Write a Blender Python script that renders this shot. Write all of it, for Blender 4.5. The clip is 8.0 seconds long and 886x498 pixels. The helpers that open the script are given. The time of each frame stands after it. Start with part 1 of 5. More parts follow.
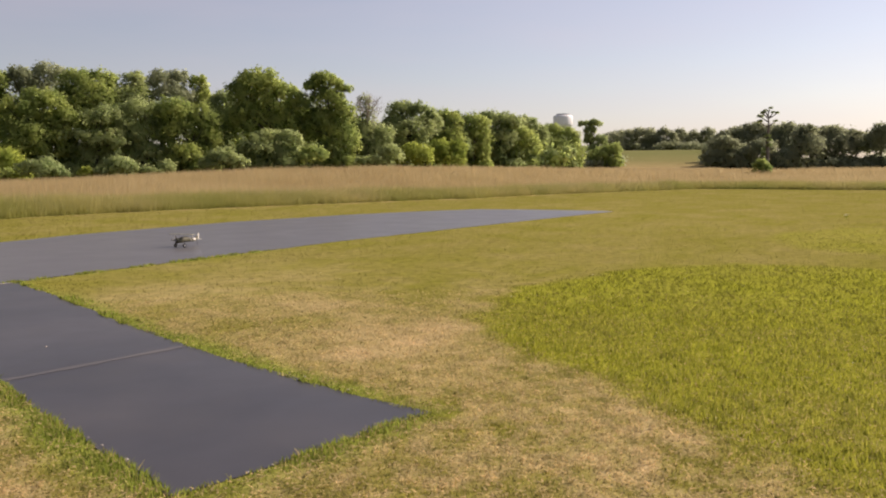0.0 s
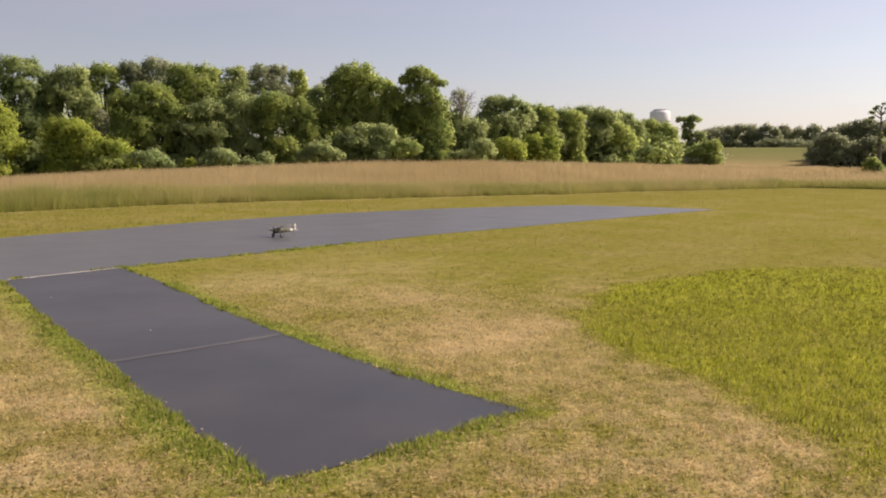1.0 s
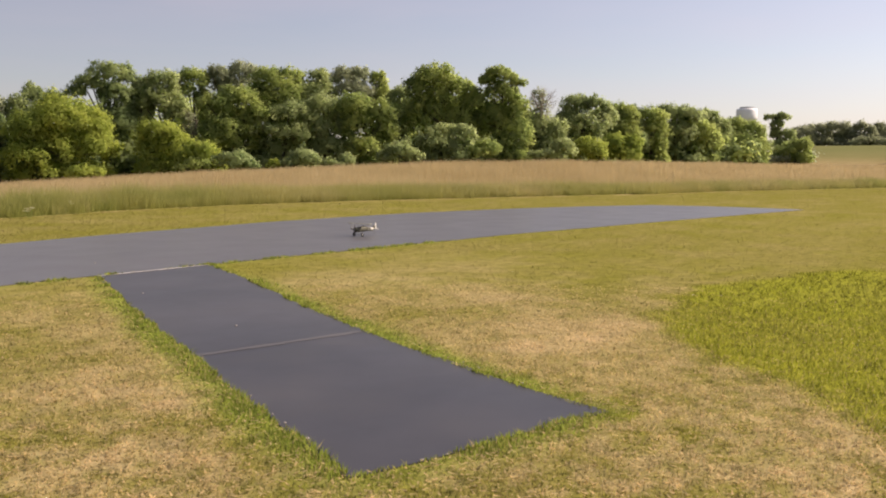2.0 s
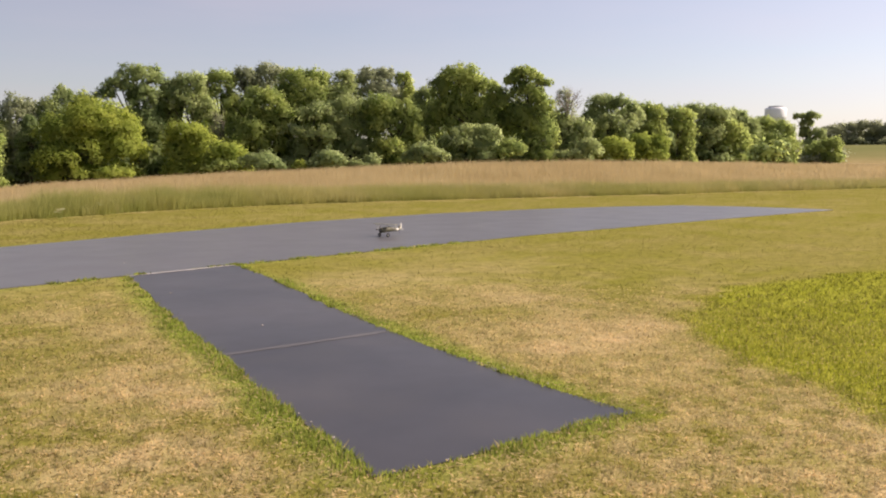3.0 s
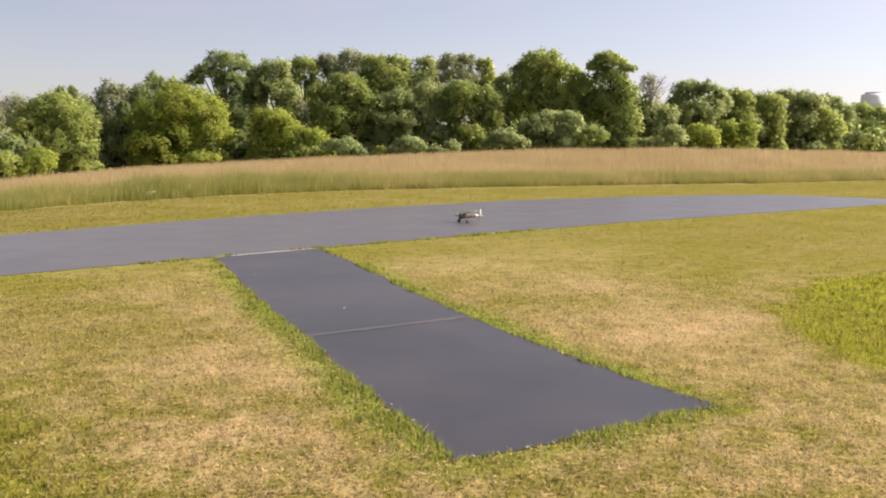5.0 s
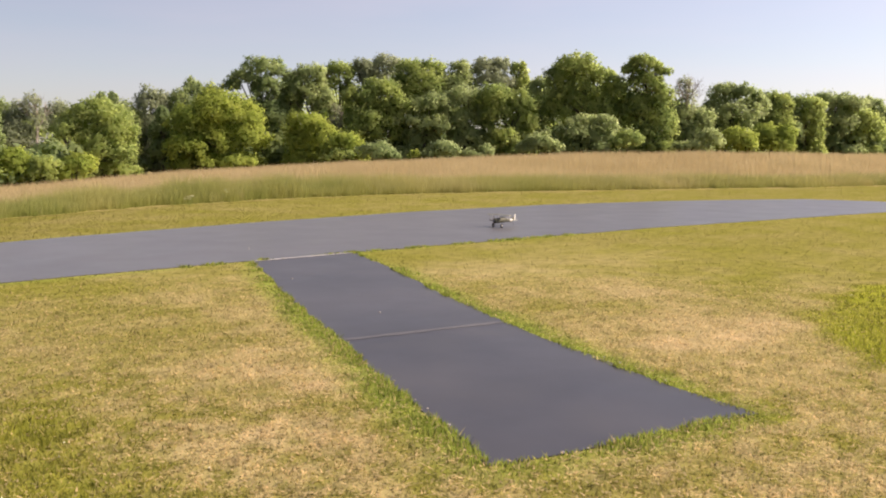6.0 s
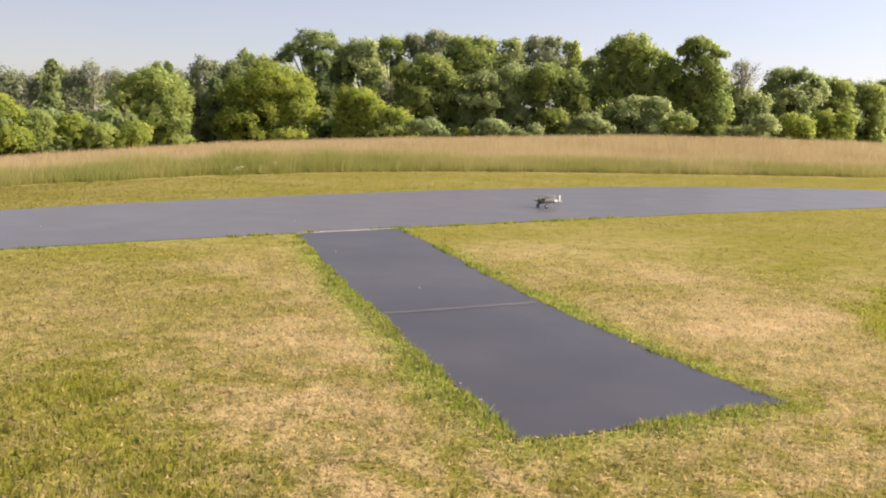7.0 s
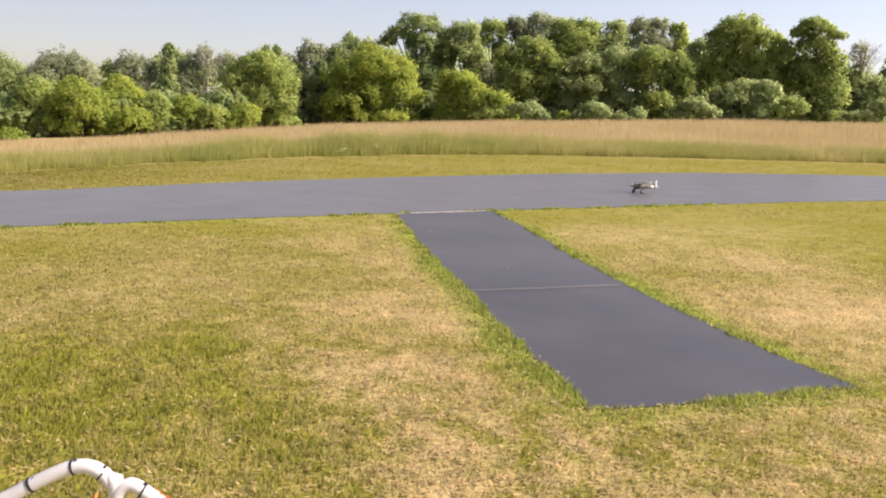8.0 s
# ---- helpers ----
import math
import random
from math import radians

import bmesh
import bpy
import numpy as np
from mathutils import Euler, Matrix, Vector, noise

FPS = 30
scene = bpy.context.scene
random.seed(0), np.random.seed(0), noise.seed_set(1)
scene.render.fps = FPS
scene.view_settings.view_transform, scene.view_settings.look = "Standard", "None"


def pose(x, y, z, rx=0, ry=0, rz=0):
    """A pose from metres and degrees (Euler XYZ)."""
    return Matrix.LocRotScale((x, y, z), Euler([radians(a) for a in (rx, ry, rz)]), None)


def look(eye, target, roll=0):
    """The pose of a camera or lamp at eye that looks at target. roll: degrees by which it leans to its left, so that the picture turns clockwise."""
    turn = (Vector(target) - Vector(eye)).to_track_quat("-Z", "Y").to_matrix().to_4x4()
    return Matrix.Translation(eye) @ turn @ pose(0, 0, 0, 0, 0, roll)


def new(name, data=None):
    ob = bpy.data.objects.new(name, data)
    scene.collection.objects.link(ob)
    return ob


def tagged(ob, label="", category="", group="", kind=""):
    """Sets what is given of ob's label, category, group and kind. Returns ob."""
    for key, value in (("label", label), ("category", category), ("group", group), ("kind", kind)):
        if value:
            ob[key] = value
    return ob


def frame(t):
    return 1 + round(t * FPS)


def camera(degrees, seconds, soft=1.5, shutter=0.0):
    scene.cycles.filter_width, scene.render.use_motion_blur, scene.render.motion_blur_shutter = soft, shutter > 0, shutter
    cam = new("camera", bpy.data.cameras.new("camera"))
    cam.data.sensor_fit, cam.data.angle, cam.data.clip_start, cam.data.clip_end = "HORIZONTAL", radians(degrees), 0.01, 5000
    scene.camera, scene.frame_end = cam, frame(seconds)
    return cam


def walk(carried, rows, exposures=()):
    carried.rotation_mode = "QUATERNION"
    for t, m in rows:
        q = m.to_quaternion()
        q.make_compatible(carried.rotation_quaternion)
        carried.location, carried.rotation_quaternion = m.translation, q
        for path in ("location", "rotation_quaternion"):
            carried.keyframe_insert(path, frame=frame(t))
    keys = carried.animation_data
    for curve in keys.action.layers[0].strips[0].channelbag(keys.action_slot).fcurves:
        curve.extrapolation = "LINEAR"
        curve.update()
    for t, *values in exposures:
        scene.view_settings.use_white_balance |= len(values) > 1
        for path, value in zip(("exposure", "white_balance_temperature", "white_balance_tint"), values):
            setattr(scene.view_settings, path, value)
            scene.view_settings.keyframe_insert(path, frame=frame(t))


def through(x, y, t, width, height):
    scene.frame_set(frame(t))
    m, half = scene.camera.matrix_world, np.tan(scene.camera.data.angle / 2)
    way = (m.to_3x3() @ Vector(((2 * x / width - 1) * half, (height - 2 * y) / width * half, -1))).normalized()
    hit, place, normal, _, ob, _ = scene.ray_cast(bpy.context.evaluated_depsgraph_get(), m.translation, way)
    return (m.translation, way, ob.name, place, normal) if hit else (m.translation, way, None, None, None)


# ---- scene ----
# ---------------------------------------------------------------- camera
cam = camera(55.19, 8.0, soft=2.05)


def aim(x, y, z, turn, tilt, roll):
    """A camera's pose from its place, its turn to the left of +y, its tilt up and its roll, in degrees."""
    t, p = radians(turn), radians(tilt)
    return look((x, y, z), (x - math.sin(t) * math.cos(p), y + math.cos(t) * math.cos(p), z + math.sin(p)), roll)


PATH = [
    (0, aim(-0.074, -0.141, 1.746, -58.18, -5.36, -0.28)),
    (0.5, aim(-0.034, -0.081, 1.733, -55.32, -5.59, 0.03)),
    (1, aim(-0.005, -0.025, 1.720, -52.05, -5.69, 0.35)),
    (1.5, aim(0.013, 0.008, 1.704, -48.75, -5.65, 0.33)),
    (1.7, aim(0.002, 0.002, 1.703, -47.54, -5.76, 0.31)),
    (2.8, aim(0.000, -0.000, 1.699, -45.78, -5.55, -0.00)),
    (3, aim(0.000, -0.000, 1.699, -45.00, -5.67, -0.00)),
    (3.5, aim(0.017, 0.011, 1.688, -44.54, -5.63, -0.13)),
    (4, aim(0.008, 0.012, 1.687, -43.84, -5.68, 0.20)),
    (4.5, aim(0.006, 0.024, 1.682, -42.73, -6.01, 0.33)),
    (4.7, aim(0.022, 0.038, 1.680, -41.79, -6.25, 0.10)),
    (5, aim(-0.000, 0.043, 1.684, -39.71, -6.58, 0.35)),
    (5.2, aim(0.003, 0.031, 1.686, -38.21, -6.48, 0.28)),
    (5.35, aim(-0.011, 0.020, 1.693, -37.62, -6.42, 0.30)),
    (6.3, aim(-0.055, -0.013, 1.713, -37.36, -6.32, 0.34)),
    (6.5, aim(-0.057, -0.033, 1.718, -37.28, -6.37, 0.50)),
    (6.8, aim(-0.068, -0.027, 1.720, -36.93, -7.59, 0.85)),
    (7, aim(-0.068, -0.102, 1.721, -34.37, -7.89, 1.90)),
    (7.2, aim(-0.111, -0.161, 1.736, -31.24, -8.31, 1.76)),
    (7.3, aim(-0.113, -0.216, 1.747, -30.00, -8.14, 0.91)),
    (7.5, aim(-0.131, -0.339, 1.769, -29.17, -7.26, -0.78)),
    (7.8, aim(-0.202, -0.442, 1.767, -28.62, -8.09, 0.05)),
    (8, aim(-0.213, -0.512, 1.766, -27.71, -9.29, 2.26)),
]
walk(cam, PATH, [(0.0, 0.40, 7200, 22), (1.5, 0.47, 7200, 22), (3.0, 0.66, 7100, 22), (5.0, 0.82, 7050, 22), (6.5, 0.87, 6980, 22), (8.0, 1.02, 6850, 21)])

# ---------------------------------------------------------------- daylight
SUN_AZIMUTH, SUN_HEIGHT = 131.0, 40.0
world = bpy.data.worlds.new("world")
scene.world = world
world.use_nodes = True
wt = world.node_tree
sky = wt.nodes.new("ShaderNodeTexSky")
sky.sky_type, sky.sun_disc = "NISHITA", False
sky.sun_elevation, sky.sun_rotation = radians(SUN_HEIGHT), radians(SUN_AZIMUTH)
sky.air_density, sky.dust_density, sky.ozone_density, sky.altitude = 1.0, 1.1, 1.0, 200
back = wt.nodes["Background"]
back.inputs[1].default_value = 0.083
# thin high cloud drawn over the sky
coord = wt.nodes.new("ShaderNodeTexCoord")
stretch = wt.nodes.new("ShaderNodeMapping")
stretch.inputs["Scale"].default_value = (1.6, 1.6, 9.0)
wisps = wt.nodes.new("ShaderNodeTexNoise")
wisps.inputs["Scale"].default_value, wisps.inputs["Detail"].default_value = 1.7, 5.0
ramp = wt.nodes.new("ShaderNodeValToRGB")
ramp.color_ramp.elements[0].position, ramp.color_ramp.elements[1].position = 0.35, 0.78
ramp.color_ramp.elements[0].color, ramp.color_ramp.elements[1].color = (0.23, 0.23, 0.23, 1), (0.50, 0.50, 0.50, 1)
veil = wt.nodes.new("ShaderNodeMixRGB")
veil.inputs[2].default_value = (4.95, 4.82, 5.6, 1)
wt.links.new(coord.outputs["Generated"], stretch.inputs["Vector"])
wt.links.new(stretch.outputs["Vector"], wisps.inputs["Vector"])
wt.links.new(wisps.outputs["Fac"], ramp.inputs["Fac"])
wt.links.new(ramp.outputs["Color"], veil.inputs["Fac"])
wt.links.new(sky.outputs[0], veil.inputs[1])
# the haze is paler towards the sun's side of the sky
facing = wt.nodes.new("ShaderNodeVectorMath")
facing.operation = "DOT_PRODUCT"
facing.inputs[1].default_value = (math.sin(radians(SUN_AZIMUTH)), math.cos(radians(SUN_AZIMUTH)), 0.0)
glow = wt.nodes.new("ShaderNodeMapRange")
glow.inputs["From Min"].default_value, glow.inputs["From Max"].default_value = -1.0, 1.0
glow.inputs["To Min"].default_value, glow.inputs["To Max"].default_value = 0.65, 1.45
pale = wt.nodes.new("ShaderNodeMixRGB")
pale.blend_type = "MULTIPLY"
pale.inputs[0].default_value = 1.0
wt.links.new(coord.outputs["Generated"], facing.inputs[0])
wt.links.new(facing.outputs["Value"], glow.inputs["Value"])
wt.links.new(veil.outputs[0], pale.inputs[1])
wt.links.new(glow.outputs[0], pale.inputs[2])
wt.links.new(pale.outputs[0], back.inputs[0])

sun = new("sun", bpy.data.lights.new("sun", "SUN"))
sun.data.energy, sun.data.angle, sun.data.color = 4.4, radians(0.6), (1.0, 0.93, 0.82)
_a, _e = radians(SUN_AZIMUTH), radians(SUN_HEIGHT)
sun.matrix_world = look((60 * math.sin(_a) * math.cos(_e), 60 * math.cos(_a) * math.cos(_e), 60 * math.sin(_e)), (0, 0, 0))


# ---------------------------------------------------------------- materials
def shader(name):
    m = bpy.data.materials.new(name)
    m.use_nodes = True
    return m, m.node_tree, m.node_tree.nodes["Principled BSDF"]


def noise_node(nt, scale, detail=4.0, rough=0.55, kind="pos"):
    """A noise in world metres: scale is features per metre."""
    n = nt.nodes.new("ShaderNodeTexNoise")
    n.inputs["Scale"].default_value, n.inputs["Detail"].default_value, n.inputs["Roughness"].default_value = scale, detail, rough
    if kind == "pos":
        g = nt.nodes.new("ShaderNodeNewGeometry")
        nt.links.new(g.outputs["Position"], n.inputs["Vector"])
    else:
        c = nt.nodes.new("ShaderNodeTexCoord")
        nt.links.new(c.outputs["Object"], n.inputs["Vector"])
    return n.outputs["Fac"]


def curve(nt, fac, *stops):
    """A colour ramp over fac: stops of (place, colour)."""
    r = nt.nodes.new("ShaderNodeValToRGB")
    e = r.color_ramp.elements
    while len(e) < len(stops):
        e.new(0.5)
    for el, (p, c) in zip(e, stops):
        el.position = p
        el.color = (*c, 1) if len(c) == 3 else c
    nt.links.new(fac, r.inputs["Fac"])
    return r.outputs["Color"]


def blend(nt, fac, a, b, mode="MIX"):
    n = nt.nodes.new("ShaderNodeMixRGB")
    n.blend_type = mode
    for socket, value in zip(n.inputs, (fac, a, b)):
        if isinstance(value, (int, float)):
            socket.default_value = value
        elif isinstance(value, tuple):
            socket.default_value = (*value, 1)
        else:
            nt.links.new(value, socket)
    return n.outputs[0]


def attribute(nt, name):
    n = nt.nodes.new("ShaderNodeAttribute")
    n.attribute_name = name
    return n.outputs["Fac"]


def island(nt):
    return nt.nodes.new("ShaderNodeNewGeometry").outputs["Random Per Island"]


def bump(nt, bsdf, height, strength, distance=0.01):
    b = nt.nodes.new("ShaderNodeBump")
    b.inputs["Strength"].default_value, b.inputs["Distance"].default_value = strength, distance
    nt.links.new(height, b.inputs["Height"])
    nt.links.new(b.outputs["Normal"], bsdf.inputs["Normal"])


def plain(name, colour, rough=0.5, metal=0.0, vary=0.12, scale=18.0, spec=0.4):
    """A paint or plastic with a little mottling and wear."""
    m, nt, b = shader(name)
    f = noise_node(nt, scale, kind="object")
    dark = tuple(c * (1 - vary) for c in colour)
    light = tuple(min(1.0, c * (1 + vary)) for c in colour)
    nt.links.new(curve(nt, f, (0.3, dark), (0.7, light)), b.inputs["Base Color"])
    b.inputs["Roughness"].default_value, b.inputs["Metallic"].default_value = rough, metal
    b.inputs["Specular IOR Level"].default_value = spec
    return m


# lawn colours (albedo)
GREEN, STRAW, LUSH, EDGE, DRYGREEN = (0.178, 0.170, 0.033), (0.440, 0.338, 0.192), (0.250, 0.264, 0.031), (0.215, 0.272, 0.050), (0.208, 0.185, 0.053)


def lawn_colour(nt):
    """The lawn's colour from the zones stored on the mesh (straw, lush, edge) and fine mottling."""
    base = curve(nt, noise_node(nt, 0.55, 3.0), (0.35, GREEN), (0.65, DRYGREEN))
    tint = curve(nt, noise_node(nt, 5.0, 4.0), (0.3, (0.80, 0.82, 0.78)), (0.7, (1.2, 1.18, 1.13)))
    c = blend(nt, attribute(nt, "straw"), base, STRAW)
    c = blend(nt, attribute(nt, "lush"), c, LUSH)
    c = blend(nt, attribute(nt, "edge"), c, EDGE)
    return blend(nt, 1.0, c, tint, "MULTIPLY")


def ground_material():
    m, nt, b = shader("mown_lawn")
    c = lawn_colour(nt)
    # meadow soil and hill colours are lowered in place of missing blade shade
    meadow = curve(nt, noise_node(nt, 0.35, 5.0), (0.35, (0.30, 0.22, 0.11)), (0.65, (0.36, 0.27, 0.14)))
    c = blend(nt, attribute(nt, "meadow"), c, meadow)
    hill = curve(nt, noise_node(nt, 0.03, 5.0), (0.35, (0.125, 0.142, 0.05)), (0.7, (0.18, 0.172, 0.075)))
    c = blend(nt, attribute(nt, "hill"), c, hill)
    grain = curve(nt, noise_node(nt, 42.0, 3.0), (0.3, (0.88, 0.88, 0.88)), (0.7, (1.1, 1.1, 1.09)))
    c = blend(nt, 1.0, c, grain, "MULTIPLY")
    nt.links.new(c, b.inputs["Base Color"])
    b.inputs["Roughness"].default_value, b.inputs["Specular IOR Level"].default_value = 1.0, 0.0
    bump(nt, b, noise_node(nt, 30.0, 5.0), 0.45, 0.02)
    return m


def blade_material(name, colour_of, through=0.42, vary=0.38, gain=1.0):
    """Leafy matter: part of the light goes through the blade."""
    m, nt, b = shader(name)
    c = colour_of(nt)
    r = curve(nt, island(nt), (0.0, tuple(gain * (1 - k * vary) for k in (1.0, 0.9, 1.0))), (0.5, (gain, gain, gain)), (1.0, tuple(gain * (1 + k * vary) for k in (1.0, 0.8, 0.65))))
    c = blend(nt, 1.0, c, r, "MULTIPLY")
    nt.links.new(c, b.inputs["Base Color"])
    b.inputs["Roughness"].default_value, b.inputs["Specular IOR Level"].default_value = 0.75, 0.12
    t = nt.nodes.new("ShaderNodeBsdfTranslucent")
    nt.links.new(c, t.inputs["Color"])
    mix = nt.nodes.new("ShaderNodeMixShader")
    mix.inputs[0].default_value = through
    nt.links.new(b.outputs[0], mix.inputs[1])
    nt.links.new(t.outputs[0], mix.inputs[2])
    nt.links.new(mix.outputs[0], nt.nodes["Material Output"].inputs["Surface"])
    return m


def meadow_colour(nt):
    """Tall grass: green stems, reddish-tan seed heads, greener along the mown edge."""
    patch = noise_node(nt, 0.16, 4.0)
    tan = curve(nt, patch, (0.35, (0.470, 0.368, 0.200)), (0.65, (0.555, 0.446, 0.252)))
    green = curve(nt, noise_node(nt, 0.3, 4.0), (0.35, (0.262, 0.298, 0.070)), (0.65, (0.400, 0.382, 0.118)))
    return blend(nt, attribute(nt, "tip"), green, tan)


def leaf_colour(dark, light):
    def of(nt):
        big = curve(nt, noise_node(nt, 0.42, 3.0), (0.32, dark), (0.68, light))
        return big
    return of


def asphalt(name, low, high, rough, dusty=0.2, pitted=0.08):
    m, nt, b = shader(name)
    big = curve(nt, noise_node(nt, 0.55, 5.0, 0.6), (0.32, low), (0.7, high))
    fine = curve(nt, noise_node(nt, 160.0, 2.0), (0.3, (0.78, 0.78, 0.78)), (0.72, (1.2, 1.2, 1.2)))
    c = blend(nt, 1.0, big, fine, "MULTIPLY")
    streak = noise_node(nt, 0.9, 5.0, 0.6)
    dust = curve(nt, streak, (0.52, (0, 0, 0)), (0.78, (0.26, 0.26, 0.26)))
    c = blend(nt, dust, c, (0.08, 0.074, 0.068))
    nt.links.new(c, b.inputs["Base Color"])
    rr = curve(nt, streak, (0.3, (rough - 0.03,) * 3), (0.7, (rough + 0.05,) * 3))
    nt.links.new(rr, b.inputs["Roughness"])
    b.inputs["Specular IOR Level"].default_value = 0.6
    b.inputs["Sheen Weight"].default_value, b.inputs["Sheen Roughness"].default_value = dusty, 0.35
    b.inputs["Sheen Tint"].default_value = (0.95, 0.9, 0.88, 1)
    bump(nt, b, noise_node(nt, 120.0, 3.0), pitted, 0.002)
    return m


GROUND = ground_material()
# one lawn colour: gain brightens near blades against self-shade, dims far ones
LAWN = blade_material("lifted_lawn_blades", lawn_colour, 0.55, 0.36, 1.38)
LAWN_FAR = blade_material("dimmed_lawn_blades", lawn_colour, 0.6, 0.10, 0.88)
MEADOW = blade_material("meadow_blades", meadow_colour, 0.5, 0.18)
RUNWAY = asphalt("sealed_asphalt", (0.050, 0.044, 0.040), (0.068, 0.060, 0.055), 0.33, 0.17, 0.0)
TAXI = asphalt("taxiway_asphalt", (0.017, 0.016, 0.0175), (0.044, 0.040, 0.041), 0.40, 0.12)
SEAM = asphalt("dusty_seam", (0.044, 0.040, 0.039), (0.078, 0.070, 0.064), 0.6)
PALE_SEAM = asphalt("pale_seam", (0.20, 0.185, 0.17), (0.36, 0.335, 0.31), 0.8)
LEAF_MID = blade_material("leaf_mid_green", leaf_colour((0.286, 0.372, 0.123), (0.489, 0.552, 0.174)), 0.74, 0.13)
LEAF_DARK = blade_material("leaf_dark_green", leaf_colour((0.248, 0.329, 0.141), (0.387, 0.459, 0.192)), 0.74, 0.13)
LEAF_YELLOW = blade_material("leaf_yellow_green", leaf_colour((0.290, 0.375, 0.080), (0.450, 0.500, 0.110)), 0.7, 0.13)
LEAF_OLIVE = blade_material("leaf_olive", leaf_colour((0.319, 0.395, 0.171), (0.479, 0.541, 0.238)), 0.74, 0.13)
LEAF_GREY = blade_material("leaf_grey_green", leaf_colour((0.319, 0.363, 0.22), (0.45, 0.486, 0.299)), 0.74, 0.13)
LEAF_SAGE = blade_material("leaf_sage", leaf_colour((0.285, 0.369, 0.159), (0.422, 0.491, 0.22)), 0.74, 0.13)
# far foliage: base colour paled to stand for the haze before it
LEAF_HAZED = blade_material("leaf_hazed", leaf_colour((0.375, 0.408, 0.250), (0.435, 0.462, 0.288)), 0.74, 0.08)
BARK = plain("bark", (0.075, 0.062, 0.048), 0.9, vary=0.35, scale=3.0, spec=0.1)
# darker far foliage, with haze paled into its base colour too
LEAF_HAZED_DARK = blade_material("leaf_hazed_dark", leaf_colour((0.325, 0.362, 0.222), (0.390, 0.420, 0.255)), 0.74, 0.08)
TWIG = plain("grey_twigs", (0.30, 0.26, 0.21), 0.9, vary=0.3, scale=3.0, spec=0.1)
DEADWOOD = plain("grey_dead_wood", (0.13, 0.115, 0.10), 0.9, vary=0.3, scale=3.0, spec=0.1)
TANK = plain("white_tank_paint", (0.78, 0.78, 0.78), 0.5, vary=0.05, scale=0.2)
PVC = plain("white_pvc", (0.56, 0.54, 0.53), 0.35, vary=0.05, scale=14.0)
TIE = plain("black_nylon", (0.02, 0.02, 0.022), 0.5)
ORANGE = plain("orange_plastic", (0.75, 0.13, 0.02), 0.55, vary=0.2)
CAMO = plain("olive_model_paint", (0.075, 0.072, 0.045), 0.65, vary=0.45, scale=9.0)
CREAM = plain("cream_model_paint", (0.66, 0.63, 0.54), 0.5, vary=0.08)
WINGTOP = plain("pale_olive_wing_paint", (0.30, 0.29, 0.20), 0.55, vary=0.35, scale=9.0)
RUBBER = plain("black_rubber", (0.022, 0.022, 0.024), 0.8)
METAL = plain("dull_steel", (0.32, 0.32, 0.33), 0.4, metal=0.8)
PROP = plain("dark_wood_prop", (0.07, 0.045, 0.03), 0.45)
STONE = plain("pale_stone", (0.30, 0.27, 0.24), 0.85, vary=0.25, scale=40)
PETAL = plain("white_petal", (0.74, 0.71, 0.50), 0.7, vary=0.1)


# ---------------------------------------------------------------- helpers of this scene
rng = np.random.default_rng(7)


def mesh_object(name, verts, faces, material, parent=None, smooth=False):
    me = bpy.data.meshes.new(name)
    me.from_pydata([tuple(v) for v in verts], [], faces)
    me.materials.append(material)
    me.update()
    if smooth:
        me.polygons.foreach_set("use_smooth", [True] * len(me.polygons))
    ob = new(name, me)
    if parent:
        ob.parent = parent
    return ob


def array_mesh(name, verts, corners, material, parent=None, floats=None):
    """A mesh from arrays: verts (n, 3) and faces that each take the next `corners` verts."""
    me = bpy.data.meshes.new(name)
    n = len(verts)
    f = n // corners
    me.vertices.add(n)
    me.vertices.foreach_set("co", np.ascontiguousarray(verts, dtype=np.float32).ravel())
    me.loops.add(n)
    me.loops.foreach_set("vertex_index", np.arange(n, dtype=np.int32))
    me.polygons.add(f)
    me.polygons.foreach_set("loop_start", np.arange(f, dtype=np.int32) * corners)
    me.polygons.foreach_set("loop_total", np.full(f, corners, dtype=np.int32))
    me.materials.append(material)
    for key, values in (floats or {}).items():
        a = me.attributes.new(key, "FLOAT", "POINT")
        a.data.foreach_set("value", np.ascontiguousarray(values, dtype=np.float32))
    me.update(calc_edges=True)
    ob = new(name, me)
    if parent:
        ob.parent = parent
    return ob


def part(name, bm, material, parent, label="", smooth=False):
    """Links a bmesh as one mesh object under a thing or a part."""
    me = bpy.data.meshes.new(name)
    bmesh.ops.recalc_face_normals(bm, faces=bm.faces)
    bm.to_mesh(me)
    bm.free()
    me.materials.append(material)
    if smooth:
        me.polygons.foreach_set("use_smooth", [True] * len(me.polygons))
    ob = new(name, me)
    ob.parent = parent
    return tagged(ob, label) if label else ob


def empty(name, m, label, category, group=""):
    ob = new(name)
    ob.empty_display_size = 0.2
    ob.matrix_world = m
    return tagged(ob, label, category, group)


def lattice(ix, iy, seed):
    h = (ix.astype(np.int64) * 374761393 + iy.astype(np.int64) * 668265263 + seed * 1442695041) & 0xFFFFFFFF
    h = ((h ^ (h >> 13)) * 1274126177) & 0xFFFFFFFF
    return ((h ^ (h >> 16)) & 0xFFFF) / 65535.0


